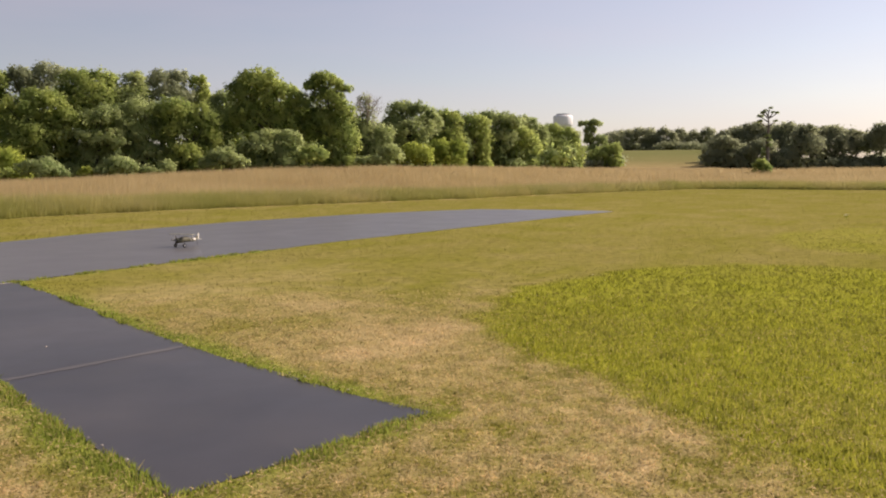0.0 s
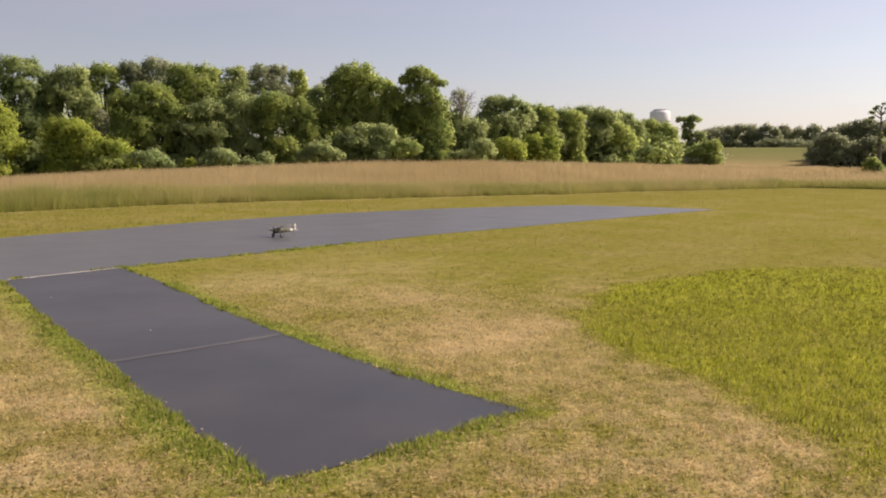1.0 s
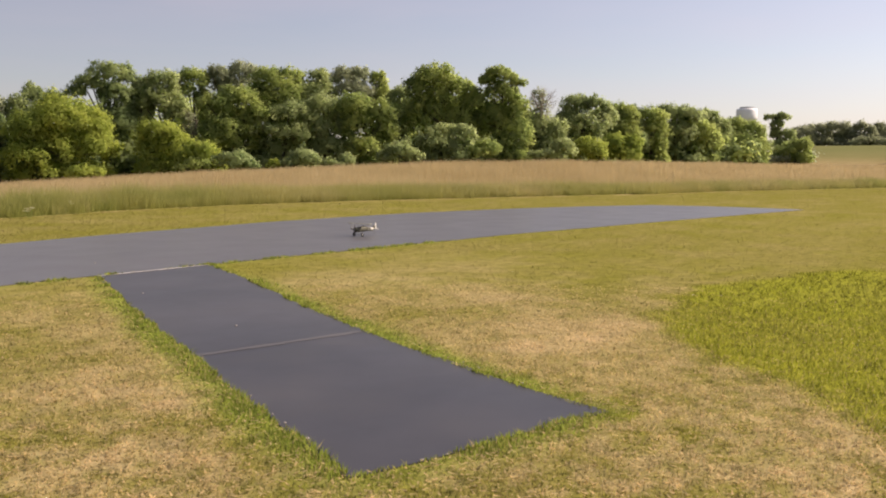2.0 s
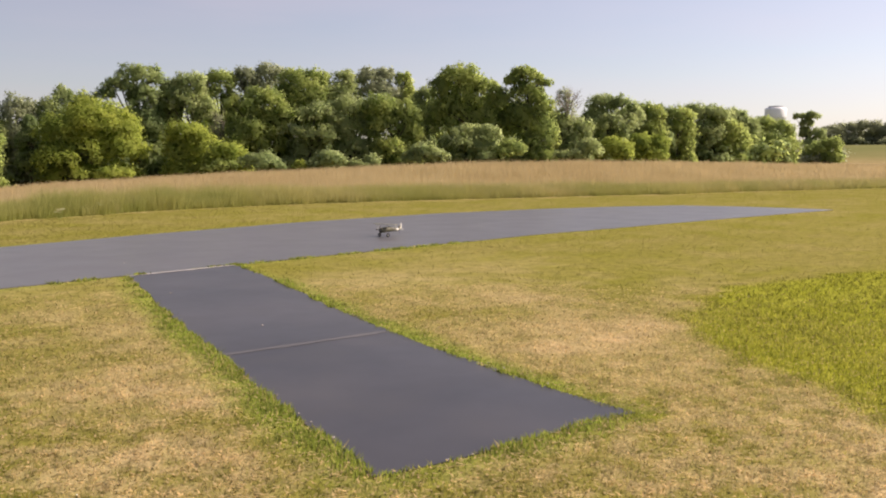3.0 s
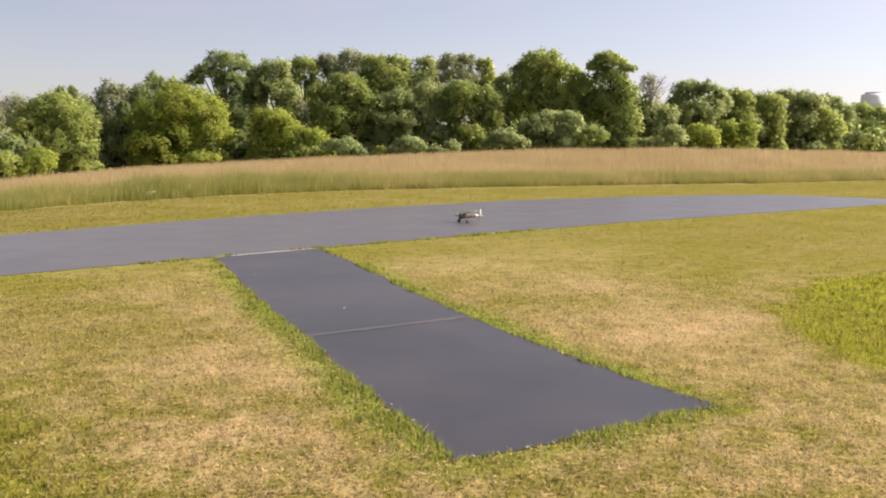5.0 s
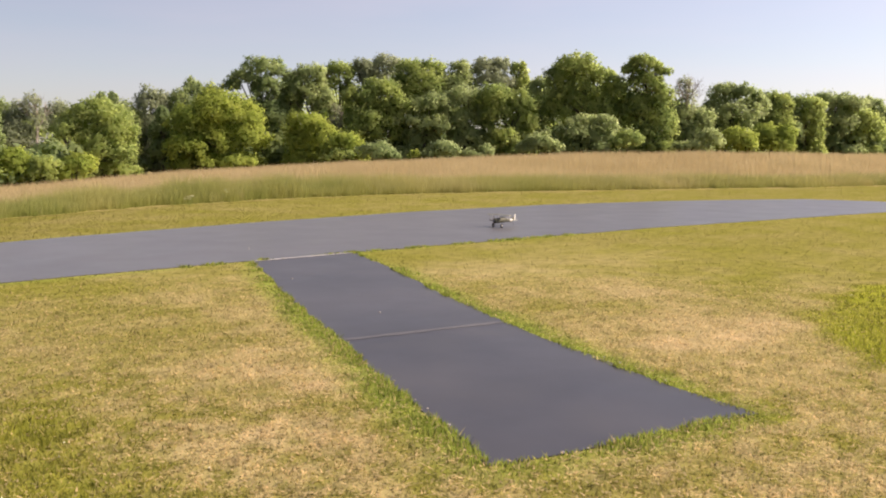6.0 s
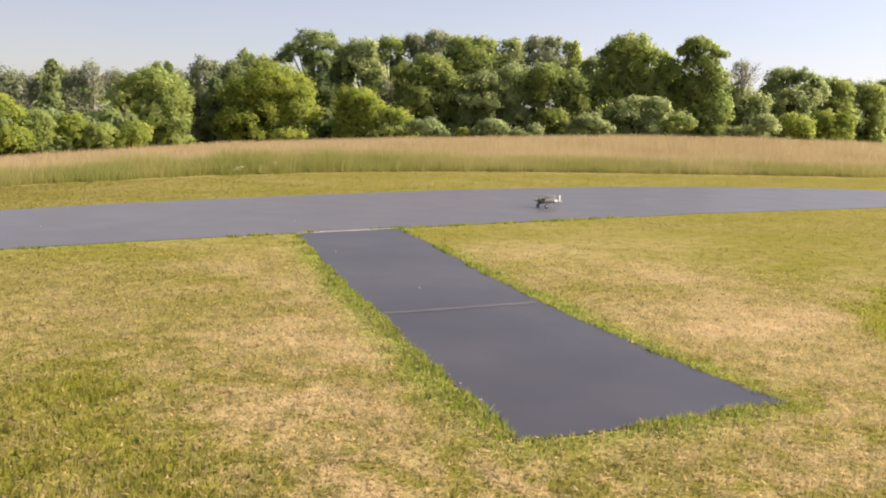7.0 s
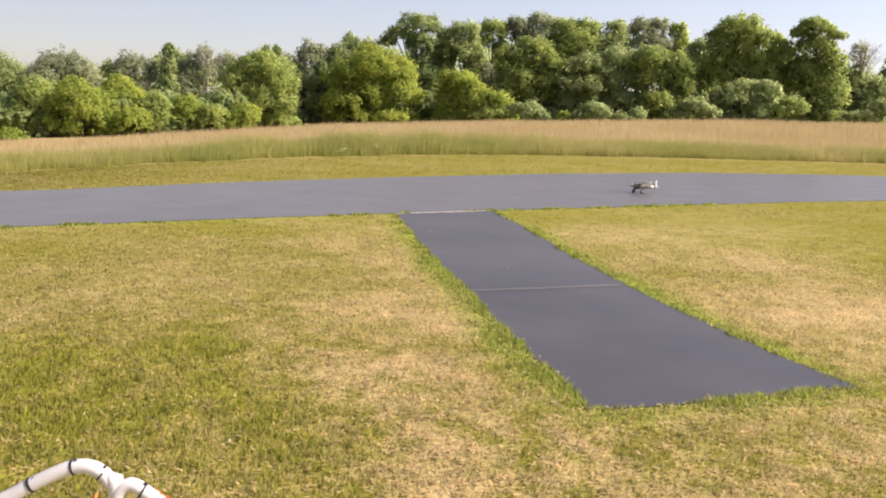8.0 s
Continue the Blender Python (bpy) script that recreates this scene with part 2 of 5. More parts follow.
def patchy(x, y, size, seed=0, octaves=3):
    """Smooth random patches between 0 and 1 over the ground, about `size` metres across."""
    out, amp, tot = 0.0, 1.0, 0.0
    for o in range(octaves):
        u, v = x / size * 2**o, y / size * 2**o
        i, j = np.floor(u), np.floor(v)
        a, b = u - i, v - j
        a, b = a * a * (3 - 2 * a), b * b * (3 - 2 * b)
        s = seed + 17 * o
        n = (lattice(i, j, s) * (1 - a) + lattice(i + 1, j, s) * a) * (1 - b) + (lattice(i, j + 1, s) * (1 - a) + lattice(i + 1, j + 1, s) * a) * b
        out, tot, amp = out + amp * n, tot + amp, amp * 0.55
    return out / tot


def step(a, b, x):
    t = np.clip((x - a) / (b - a), 0, 1)
    return t * t * (3 - 2 * t)


def outline_distance(x, y, poly):
    """Distance to a closed outline, negative inside."""
    x, y = np.asarray(x, float), np.asarray(y, float)
    best, inside = np.full(x.shape, 1e9), np.zeros(x.shape, bool)
    for (x0, y0), (x1, y1) in zip(poly, poly[1:] + poly[:1]):
        dx, dy = x1 - x0, y1 - y0
        t = np.clip(((x - x0) * dx + (y - y0) * dy) / (dx * dx + dy * dy), 0, 1)
        best = np.minimum(best, np.hypot(x - x0 - t * dx, y - y0 - t * dy))
        if y0 != y1:
            inside ^= ((y0 > y) != (y1 > y)) & (x < (y - y0) / (y1 - y0) * dx + x0)
    return np.where(inside, -best, best)


# ---------------------------------------------------------------- plan of the pavements and of the uncut patches
RUNWAY_LINE = [(-30.0, 10.9), (-8.0, 11.6), (-0.3, 12.05), (2.8, 12.38), (5.6, 12.54), (7.8, 12.65), (16.0, 12.95), (25.0, 12.6), (33.1, 12.2), (33.2, 14.0), (32.9, 16.0), (32.1, 18.2),
               (29.3, 19.4), (26.0, 20.4), (20.5, 21.1), (14.5, 20.7), (9.0, 19.6), (4.2, 18.3), (0.8, 17.0), (-2.0, 16.3), (-12.0, 15.9), (-30.0, 15.7)]
TAXI_LINE = [(2.88, 3.40), (3.42, 3.28), (4.0, 3.21), (4.93, 3.12), (5.04, 3.8), (5.14, 4.35), (5.44, 5.6), (5.66, 6.40), (6.14, 8.0), (6.58, 9.2), (7.05, 10.6), (7.64, 12.64), (5.66, 12.5),
             (5.05, 10.6), (4.40, 8.6), (3.80, 6.55), (3.38, 5.2), (3.12, 4.25)]
PATCH_BY_STRAW = [(8.35, 4.65), (9.6, 5.0), (11.0, 5.3), (12.9, 5.05), (14.3, 4.6), (15.6, 3.4), (16.1, 1.8), (15.6, 0.0), (12.5, -3.0), (3.8, -3.0), (4.4, -0.4), (5.0, 0.45),
                  (5.55, 1.15), (5.95, 1.75), (6.35, 2.15), (6.95, 3.1), (7.65, 4.02)]
PATCH_FAR = [(20.0, 3.4), (23.0, 4.2), (27.0, 3.0), (27.0, -3.0), (17.8, -3.0), (18.4, 0.4), (19.1, 2.0)]
PATCH_NEAR = [(-6.0, 6.5), (-0.3, 6.3), (0.5, 6.2), (1.15, 6.15), (1.36, 5.6), (1.36, 4.6), (1.34, 3.8), (1.28, 2.9), (1.0, 1.8), (-6.0, 1.6)]


def zones(x, y):
    """straw, lush and edge shares of the lawn, and the height of its grass."""
    d = np.minimum(outline_distance(x, y, RUNWAY_LINE), outline_distance(x, y, TAXI_LINE))
    wob = (patchy(x, y, 0.5, 5) - 0.5) * 0.5
    lush = np.maximum(step(0.30, -0.15, outline_distance(x, y, PATCH_BY_STRAW) + wob), 0.45 * step(0.3, -0.3, outline_distance(x, y, PATCH_FAR) + wob))
    near = step(0.35, -0.5, outline_distance(x, y, PATCH_NEAR) + 1.2 * wob)
    lush = np.maximum(lush * (0.5 + 0.6 * patchy(x, y, 0.9, 31)), near * (0.28 + 0.42 * patchy(x, y, 0.6, 9)))
    # extra straw close in, also a colour lift against the dense blades' own shade
    near_lift = np.interp(np.hypot(x, y), (5.5, 9.5), (1.0, 0.0))
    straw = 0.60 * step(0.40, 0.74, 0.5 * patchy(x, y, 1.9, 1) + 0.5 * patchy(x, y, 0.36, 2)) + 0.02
    straw = straw + near_lift * (0.54 * step(0.38, 0.66, 0.30 * patchy(x, y, 0.9, 41) + 0.70 * patchy(x, y, 0.14, 42)) - 0.10)
    for cx, cy, rx, ry, amount in ((6.85, 4.9, 1.0, 0.75, 0.85), (7.9, 4.6, 0.8, 0.4, 0.6), (8.2, 7.6, 0.9, 2.4, 0.52), (5.9, 3.5, 0.9, 0.9, 0.18), (2.6, 6.3, 0.5, 0.8, 0.45), (3.9, 9.6, 0.6, 1.2, 0.25),
                                   (2.2, 4.6, 0.5, 0.5, 0.3), (1.4, 8.6, 1.2, 1.3, 0.25), (9.5, 9.6, 2.0, 1.0, 0.34), (4.9, 1.9, 1.0, 0.5, 0.18), (11.5, 11.0, 2.0, 0.7, 0.22)):
        straw = straw + amount * np.exp(-((x - cx) / rx) ** 2 - ((y - cy) / ry) ** 2) * (0.4 + 1.2 * patchy(x, y, 0.35, 3))
    # less straw farther out, partly to darken turf that few blades shade
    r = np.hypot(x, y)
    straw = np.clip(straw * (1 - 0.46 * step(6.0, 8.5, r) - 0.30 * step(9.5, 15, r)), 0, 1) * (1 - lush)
    width = 0.20 + 0.42 * patchy(x, y, 0.8, 12)
    edge = step(width, 0.02, d) * (0.45 + 0.6 * patchy(x, y, 0.4, 21)) * step(34, 22, r) * (0.45 + 0.55 * step(3.2, 4.2, y)) * (1 - 0.7 * step(10, 14, r))
    straw = straw * (1 - edge)
    tall = 0.021 + 0.029 * lush + 0.007 * edge + 0.004 * near
    return straw, lush, edge, tall, d


# ---------------------------------------------------------------- lie of the land
BROW_AZ = (0, 5, 10, 15, 20, 25, 30, 35, 40, 47, 55, 62, 70, 80, 90)
BROW_UP = (-3.1, -2.7, -2.15, -1.65, -1.15, -0.85, -0.55, -0.35, -0.1, 0.2, 0.3, 0.22, 0.05, -0.02, 0.1)
FRONT_AZ = (-30, -8, 0, 5, 9.5, 14.5, 19.7, 33.4, 45.3, 52.9, 60.6, 64, 70.5, 75, 86, 100)
FRONT_FAR = (19, 19.5, 21.3, 23.2, 25, 27, 29.7, 36.3, 40.8, 45, 50.5, 55.6, 65.8, 74.5, 73.0, 76)
STALK = 0.6


def front(az):
    return np.interp(az, FRONT_AZ, FRONT_FAR)


def land(az, far):
    """Height of the ground at a bearing (degrees from +y to +x) and a distance."""
    f = front(az)
    brow = f + np.interp(az, (60, 72), (28, 45))
    crest = 1.7 + brow * np.tan(np.radians(np.interp(az, BROW_AZ, BROW_UP))) - STALK
    z = crest * step(f - 2, brow, far) - np.maximum(0, np.minimum(far, 130) - brow) * 0.012
    up = np.interp(az, (64, 68, 70, 76, 78, 95), (0.0, 0.7, 1.2, 1.2, 0.25, 0.35))
    top = 1.7 + 230 * np.tan(np.radians(up))
    z = z + (top - z) * step(118, 232, far) * step(62, 67, az)
    return z * step(-45, -10, az) * step(140, 105, az)


def land_xy(x, y):
    return land(np.degrees(np.arctan2(x, y)), np.hypot(x, y))


def build_ground():
    az = np.radians(np.concatenate([np.arange(-180, -14, 2.0), np.arange(-14, 100, 0.4), np.arange(100, 180, 2.0)]))
    far = np.concatenate([np.arange(0.12, 15, 0.11), np.geomspace(15, 140, 70), np.geomspace(150, 3000, 26)])
    A, R = np.meshgrid(az, far, indexing="ij")
    x, y = R * np.sin(A), R * np.cos(A)
    z = land(np.degrees(A), R)
    n, k = A.shape
    verts = np.stack([x, y, z], -1).reshape(-1, 3)
    verts = np.vstack([verts, [[0, 0, 0]]])
    idx = np.arange(n * k).reshape(n, k)
    nxt = np.roll(idx, -1, 0)
    quads = np.stack([idx[:, :-1], idx[:, 1:], nxt[:, 1:], nxt[:, :-1]], -1).reshape(-1, 4)
    faces = [tuple(q) for q in quads.tolist()] + [(n * k, int(idx[i, 0]), int(nxt[i, 0])) for i in range(n)]
    ob = mesh_object("ground", verts, faces, GROUND, smooth=True)
    if ob.data.polygons[0].normal.z < 0:
        ob.data.flip_normals()
    X, Y = verts[:, 0], verts[:, 1]
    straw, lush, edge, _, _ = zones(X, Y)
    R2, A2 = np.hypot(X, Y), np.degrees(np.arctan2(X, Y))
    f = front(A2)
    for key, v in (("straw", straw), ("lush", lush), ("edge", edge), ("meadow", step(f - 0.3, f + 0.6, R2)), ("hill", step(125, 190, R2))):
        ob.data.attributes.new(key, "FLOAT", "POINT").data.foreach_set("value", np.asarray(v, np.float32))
    return tagged(ob, "mown lawn with straw patches running into a tall meadow", "ground", kind="structure")


build_ground()


def slab(name, outline, top, material, parent=None, thick=0.06, ragged=0.02):
    """A thin paved slab with a slightly uneven edge."""
    pts = []
    for (x0, y0), (x1, y1) in zip(outline, outline[1:] + outline[:1]):
        n = max(1, int(math.hypot(x1 - x0, y1 - y0) / 0.35))
        for i in range(n):
            u = i / n
            pts.append((x0 + (x1 - x0) * u + rng.normal(0, ragged), y0 + (y1 - y0) * u + rng.normal(0, ragged)))
    n = len(pts)
    verts = [(x, y, top) for x, y in pts] + [(x, y, top - thick) for x, y in pts]
    faces = [tuple(range(n))] + [(i, i + n, (i + 1) % n + n, (i + 1) % n) for i in range(n)]
    return mesh_object(name, verts, faces, material, parent)


def ribbon(name, a, b, width, top, material, parent):
    """A thin uneven line of dust along a joint."""
    n = 40
    verts, faces = [], []
    for i in range(n + 1):
        u = i / n
        x, y = a[0] + (b[0] - a[0]) * u, a[1] + (b[1] - a[1]) * u
        w = width * (0.45 + 0.6 * float(patchy(np.array([u * 9.0]), np.array([width * 99]), 1.0, 44)[0]))
        j = rng.normal(0, width * 0.04)
        verts += [(x, y + j - w / 2, top), (x, y + j + w / 2, top)]
    faces = [(2 * i, 2 * i + 2, 2 * i + 3, 2 * i + 1) for i in range(n)]
    return mesh_object(name, verts, faces, material, parent)


runway = tagged(slab("runway", RUNWAY_LINE, 0.009, RUNWAY), "smooth dark grey sealed asphalt runway for model aircraft", "runway", kind="structure")
taxiway = tagged(new("taxiway"), "dark asphalt taxiway of two slabs joining the runway", "taxiway", kind="structure")
near_slab = [(2.89, 3.40), (3.42, 3.30), (4.0, 3.25), (4.93, 3.12), (5.04, 3.8), (5.14, 4.35), (5.44, 5.6), (5.66, 6.40), (3.83, 6.64), (3.38, 5.2), (3.12, 4.25)]
far_slab = [(3.80, 6.52), (5.62, 6.28), (6.14, 8.0), (6.58, 9.2), (7.05, 10.6), (7.65, 12.60), (5.64, 12.50), (5.08, 10.6), (4.43, 8.6)]
tagged(slab("slab", near_slab, 0.0075, TAXI, taxiway), "smoother dark asphalt slab")
slab("slab", far_slab, 0.006, TAXI, taxiway)
tagged(ribbon("seam", (3.86, 6.65), (5.62, 6.43), 0.13, 0.0105, SEAM, taxiway), "faint dusty joint")
tagged(ribbon("seam", (5.66, 12.48), (7.60, 12.58), 0.15, 0.0125, PALE_SEAM, taxiway), "pale dusty joint")


# ---------------------------------------------------------------- trees
def leaf_cloud(centres, radii, count, size, flat=0.85, fuzz=0.12):
    """Small four-cornered leaves (clumps of foliage) over the shells of many lobes."""
    centres, radii = np.asarray(centres), np.asarray(radii)
    share = radii**2 / (radii**2).sum()
    which = rng.choice(len(radii), count, p=share)
    d = rng.normal(0, 1, (count, 3))
    d /= np.linalg.norm(d, axis=1, keepdims=True)
    low = d[:, 2] < -0.35
    d[low, 2] *= -0.6
    depth = np.where(rng.uniform(0, 1, count) < 0.82, rng.uniform(0.62, 1.22, count), rng.uniform(0.2, 0.7, count))
    depth = np.where(d[:, 2] > 0.35, np.minimum(depth, 1.06), depth)
    p = centres[which] + d * (radii[which] * depth)[:, None] * (1, 1, flat)
    p = p + rng.normal(0, 1, (count, 3)) * (radii[which] * fuzz)[:, None] * (1, 1, 0.6)
    nrm = d + rng.normal(0, 0.33, (count, 3)) + (0, 0, 0.4)
    nrm /= np.linalg.norm(nrm, axis=1, keepdims=True)
    t = np.cross(nrm, rng.normal(0, 1, (count, 3)))
    t /= np.linalg.norm(t, axis=1, keepdims=True)
    b = np.cross(nrm, t)
    s = (size * rng.uniform(0.55, 1.35, count))[:, None]
    v = np.stack([p - t * s, p - b * s * 0.55, p + t * s, p + b * s * 0.55], 1)
    soft = 0.5 * d + 0.4 * nrm + (0, 0, 0.4)
    soft /= np.linalg.norm(soft, axis=1, keepdims=True)
    return v.reshape(-1, 3), np.repeat(soft, 4, axis=0)


def foliage(name, cloud, material, parent=None):
    """A crown of leaves, shaded softly over the roundness of its lobes."""
    verts, soft = cloud
    ob = array_mesh(name, verts, 4, material, parent)
    ob.data.normals_split_custom_set_from_vertices(soft.tolist())
    return ob


def limb_mesh(bm, a, b, r0, r1, sides=7):
    """A tapered limb from a to b."""
    a, b = Vector(a), Vector(b)
    q = (b - a).to_track_quat("Z", "Y")
    rings = []
    for p, r in ((a, r0), (a.lerp(b, 0.5) + Vector(rng.normal(0, r0 * 0.5, 3)), (r0 + r1) / 2), (b, r1)):
        rings.append([bm.verts.new(p + q @ Vector((r * math.cos(2 * math.pi * k / sides), r * math.sin(2 * math.pi * k / sides), 0))) for k in range(sides)])
    for lo, hi in zip(rings, rings[1:]):
        for k in range(sides):
            bm.faces.new((lo[k], lo[(k + 1) % sides], hi[(k + 1) % sides], hi[k]))
    bm.faces.new(rings[-1])
    bm.faces.new(rings[0][::-1])


def crown_lobes(masses):
    """Small lobes over the outside of a crown's large masses; each mass is (across, height, half width, half height)."""
    c = np.array([(u, rng.uniform(-0.3, 0.3) * ru, z) for u, z, ru, rz in masses])
    r = np.array([(ru, 0.9 * ru, rz) for u, z, ru, rz in masses])
    at, rad, out, core = [], [], [], []
    for k in range(len(c)):
        lr = min(0.9, max(0.28, 0.27 * math.sqrt(r[k][0] * r[k][2])))
        n = int(7.5 * r[k][0] * r[k][2] / lr**2) + 8
        d = rng.normal(0, 1, (n, 3))
        d /= np.linalg.norm(d, axis=1, keepdims=True)
        d[:, 2] = np.where(d[:, 2] < -0.55, -0.6 * d[:, 2], d[:, 2])
        size = lr * rng.uniform(0.5, 1.3, n)
        sprig = rng.uniform(0, 1, n) < 0.16
        size = np.where(sprig, 0.45 * size, size)
        a, b = rng.normal(0, 1, (2, 3))
        swell = 1 + 0.10 * np.sin(3.1 * d @ a + rng.uniform(0, 6)) + 0.08 * np.sin(5.3 * d @ b + rng.uniform(0, 6))
        reach = np.where(sprig, rng.uniform(0.98, 1.18, n), rng.uniform(0.84, 1.05, n))
        p = c[k] + d * r[k] * (swell * reach - 0.5 * size / r[k].min().clip(0.5))[:, None]
        keep = np.ones(n, bool)
        for j in range(len(c)):
            if j != k:
                keep &= (((p - c[j]) / r[j]) ** 2).sum(1) > 0.55
        at.append(p[keep])
        rad.append(size[keep])
        out.append(d[keep])
        core.append(np.full(keep.sum(), r[k].mean()))
    return np.vstack(at), np.concatenate(rad), np.vstack(out), np.concatenate(core)


def crown_leaves(masses, density, leaf_size):
    """Leaf clumps over the lobes and, larger and deeper, inside the crown."""
    at, rad, out, deep = crown_lobes(masses)
    count = np.maximum(5, 125 * density * rad**2 * (0.2 / leaf_size) ** 2).astype(int)
    which = np.repeat(np.arange(len(rad)), count)
    n = len(which)
    d = rng.normal(0, 1, (n, 3)) + 0.75 * out[which] + (0, 0, 0.25)
    d /= np.linalg.norm(d, axis=1, keepdims=True)
    reach = np.where(rng.uniform(0, 1, n) < 0.78, rng.uniform(0.6, 1.12, n), rng.uniform(1.0, 1.75, n))
    inner = rng.uniform(0, 1, n) < 0.08
    p = at[which] + d * (rad[which] * reach)[:, None]
    p = p - out[which] * np.where(inner, deep[which] * rng.uniform(0.15, 0.5, n), 0.0)[:, None]
    nrm = d + rng.normal(0, 0.45, (n, 3)) + (0, 0, 0.3)
    nrm /= np.linalg.norm(nrm, axis=1, keepdims=True)
    t = np.cross(nrm, rng.normal(0, 1, (n, 3)))
    t /= np.linalg.norm(t, axis=1, keepdims=True)
    b = np.cross(nrm, t)
    s = (leaf_size * rng.uniform(0.5, 1.3, n) * np.where(inner, 1.6, 1.0))[:, None]
    v = np.stack([p + t * s, p - t * s * 0.5 + b * s * 0.62, p - t * s * 0.5 - b * s * 0.62], 1)
    soft = 0.75 * out[which] + 0.28 * d + 0.2 * nrm + (0, 0, 0.4)
    soft /= np.linalg.norm(soft, axis=1, keepdims=True)
    v[:, :, 2] = np.maximum(v[:, :, 2], 0.05)
    return v.reshape(-1, 3), np.repeat(soft, 3, axis=0)


def tree(name, x, y, leaf, label, group, masses, density=1.0, leaf_size=0.155, bark=BARK):
    """A tapered trunk with limbs and a crown of leaf clumps; the masses lie across the line of sight from the lawn."""
    z = float(land_xy(np.array([x]), np.array([y]))[0])
    top = empty(name, pose(x, y, z - 0.05, 0, 0, -math.degrees(math.atan2(x, y))), label, "shrub" if name == "shrub" else "tree", group)
    h = max(m[1] + m[3] for m in masses)
    if name == "shrub":
        for u, mz, ru, rz in masses:
            bm = bmesh.new()
            limb_mesh(bm, (u * 0.5 + rng.normal(0, 0.1), rng.normal(0, 0.1), -0.1), (u + rng.normal(0, 0.3) * ru, rng.normal(0, 0.3) * ru, mz + 0.4 * rz), 0.05, 0.015, 5)
            part("stem", bm, bark, top)
    else:
        bm = bmesh.new()
        thick = 0.016 * h + 0.07
        if name == "tree" and min(m[1] - m[3] for m in masses) < 5.5:
            lo, hi = min(m[0] - m[2] for m in masses), max(m[0] + m[2] for m in masses)
            masses = masses + [(0.7 * lo + 0.3 * hi, 1.0, 0.32 * (hi - lo), 1.2), (0.3 * lo + 0.7 * hi, 0.9, 0.32 * (hi - lo), 1.1)]
        lean = sum(m[0] for m in masses) / len(masses)
        head = max(masses, key=lambda m: m[1] + m[3])
        fork = (lean * 0.4 + rng.normal(0, 0.1), rng.normal(0, 0.1), h * 0.42)
        limb_mesh(bm, (0, 0, -0.3), fork, thick, thick * 0.68, 9)
        limb_mesh(bm, fork, (head[0], 0, head[1] + 0.6 * head[3]), thick * 0.66, thick * 0.14, 7)
        for u, mz, ru, rz in masses:
            start = (fork[0] * min(1, mz / h), fork[1], min(fork[2], mz * 0.75))
            for k in range(3):
                limb_mesh(bm, start, (u + rng.normal(0, 0.35) * ru, rng.normal(0, 0.35) * ru, mz + rng.uniform(-0.2, 0.6) * rz), thick * 0.36, thick * 0.08, 5)
        part("trunk", bm, bark, top)
    verts, soft = crown_leaves(masses, density, leaf_size)
    ob = array_mesh("crown", verts, 3, leaf, top)
    ob.data.normals_split_custom_set_from_vertices(soft.tolist())
    return top


def grow(bm, a, way, length, r, depth):
    """A limb that forks again and again into twigs."""
    b = a + way * length
    limb_mesh(bm, tuple(a), tuple(b), r, r * 0.6, 5 if depth > 2 else 3)
    if depth == 0:
        return
    for k in range(3 if depth > 1 else 2):
        side = Vector(rng.normal(0, 0.42, 3))
        grow(bm, a.lerp(b, rng.uniform(0.55, 1.0)), (way + side + Vector((0, 0, 0.12))).normalized(), length * rng.uniform(0.55, 0.8), r * 0.55, depth - 1)


def twiggy_tree(x, y, h, label, leaves):
    """A half-dead tree: a thin trunk with bare grey twigs and a little foliage."""
    z = float(land_xy(np.array([x]), np.array([y]))[0])
    top = empty("bare_tree", pose(x, y, z - 0.05, 0, 0, -math.degrees(math.atan2(x, y))), label, "tree", WOOD)
    bm = bmesh.new()
    limb_mesh(bm, (0, 0, -0.3), (0.1, 0, h * 0.6), 0.17, 0.1, 7)
    part("trunk", bm, TWIG, top)
    bm = bmesh.new()
    for k in range(7):
        a = Vector((0.1, 0, h * rng.uniform(0.4, 0.6)))
        turn = rng.uniform(0, 2 * math.pi)
        grow(bm, a, Vector((0.45 * math.cos(turn), 0.45 * math.sin(turn), 1)).normalized(), h * rng.uniform(0.13, 0.18), 0.07, 4)
    part("branching", bm, TWIG, top, "bare grey twigs")
    verts, soft = crown_leaves([(0.1, h * 0.55, 1.0, h * 0.2), (-0.3, h * 0.75, 0.8, h * 0.12)], leaves, 0.13)
    ob = array_mesh("crown", verts, 3, LEAF_GREY, top)
    ob.data.normals_split_custom_set_from_vertices(soft.tolist())
    return top


L_TALL = "tall broadleaf tree with a dense mid-green crown at the wood's edge"
L_ROUND = "rounded mid-green broadleaf tree standing forward of the wood"
L_DOME = "broad domed green tree with a dark shaded side"
L_TALLEST = "tall uneven green tree with tufted top branches"
L_SPREAD = "dark green tree with spreading ragged top branches"
L_LAYERED = "green tree with layered boughs hanging over shade"
L_DROOP = "olive-green tree with drooping foliage at the wood's edge"
L_YELLOW = "rounded yellow-green broadleaf tree in front of the wood"
L_BIGYELLOW = "large round yellow-green tree in front of the wood"
L_PALE = "pale grey-green tree with light airy foliage"
L_GREY = "thin grey-green half-bare tree in the wood"
L_OLIVE = "olive-green broadleaf tree at the wood's edge"
L_CONIFER = "dark pointed conifer among the broadleaf trees"
L_SHRUB = "low bushy shrub at the foot of the wood"
L_SAGE = "pale sage-green rounded shrub at the foot of the wood"
L_FAR = "hazy distant broadleaf tree on the rise"
WOOD, HEDGE, FARWOOD = "trees of the wood", "shrubs along the wood", "trees on the far rise"
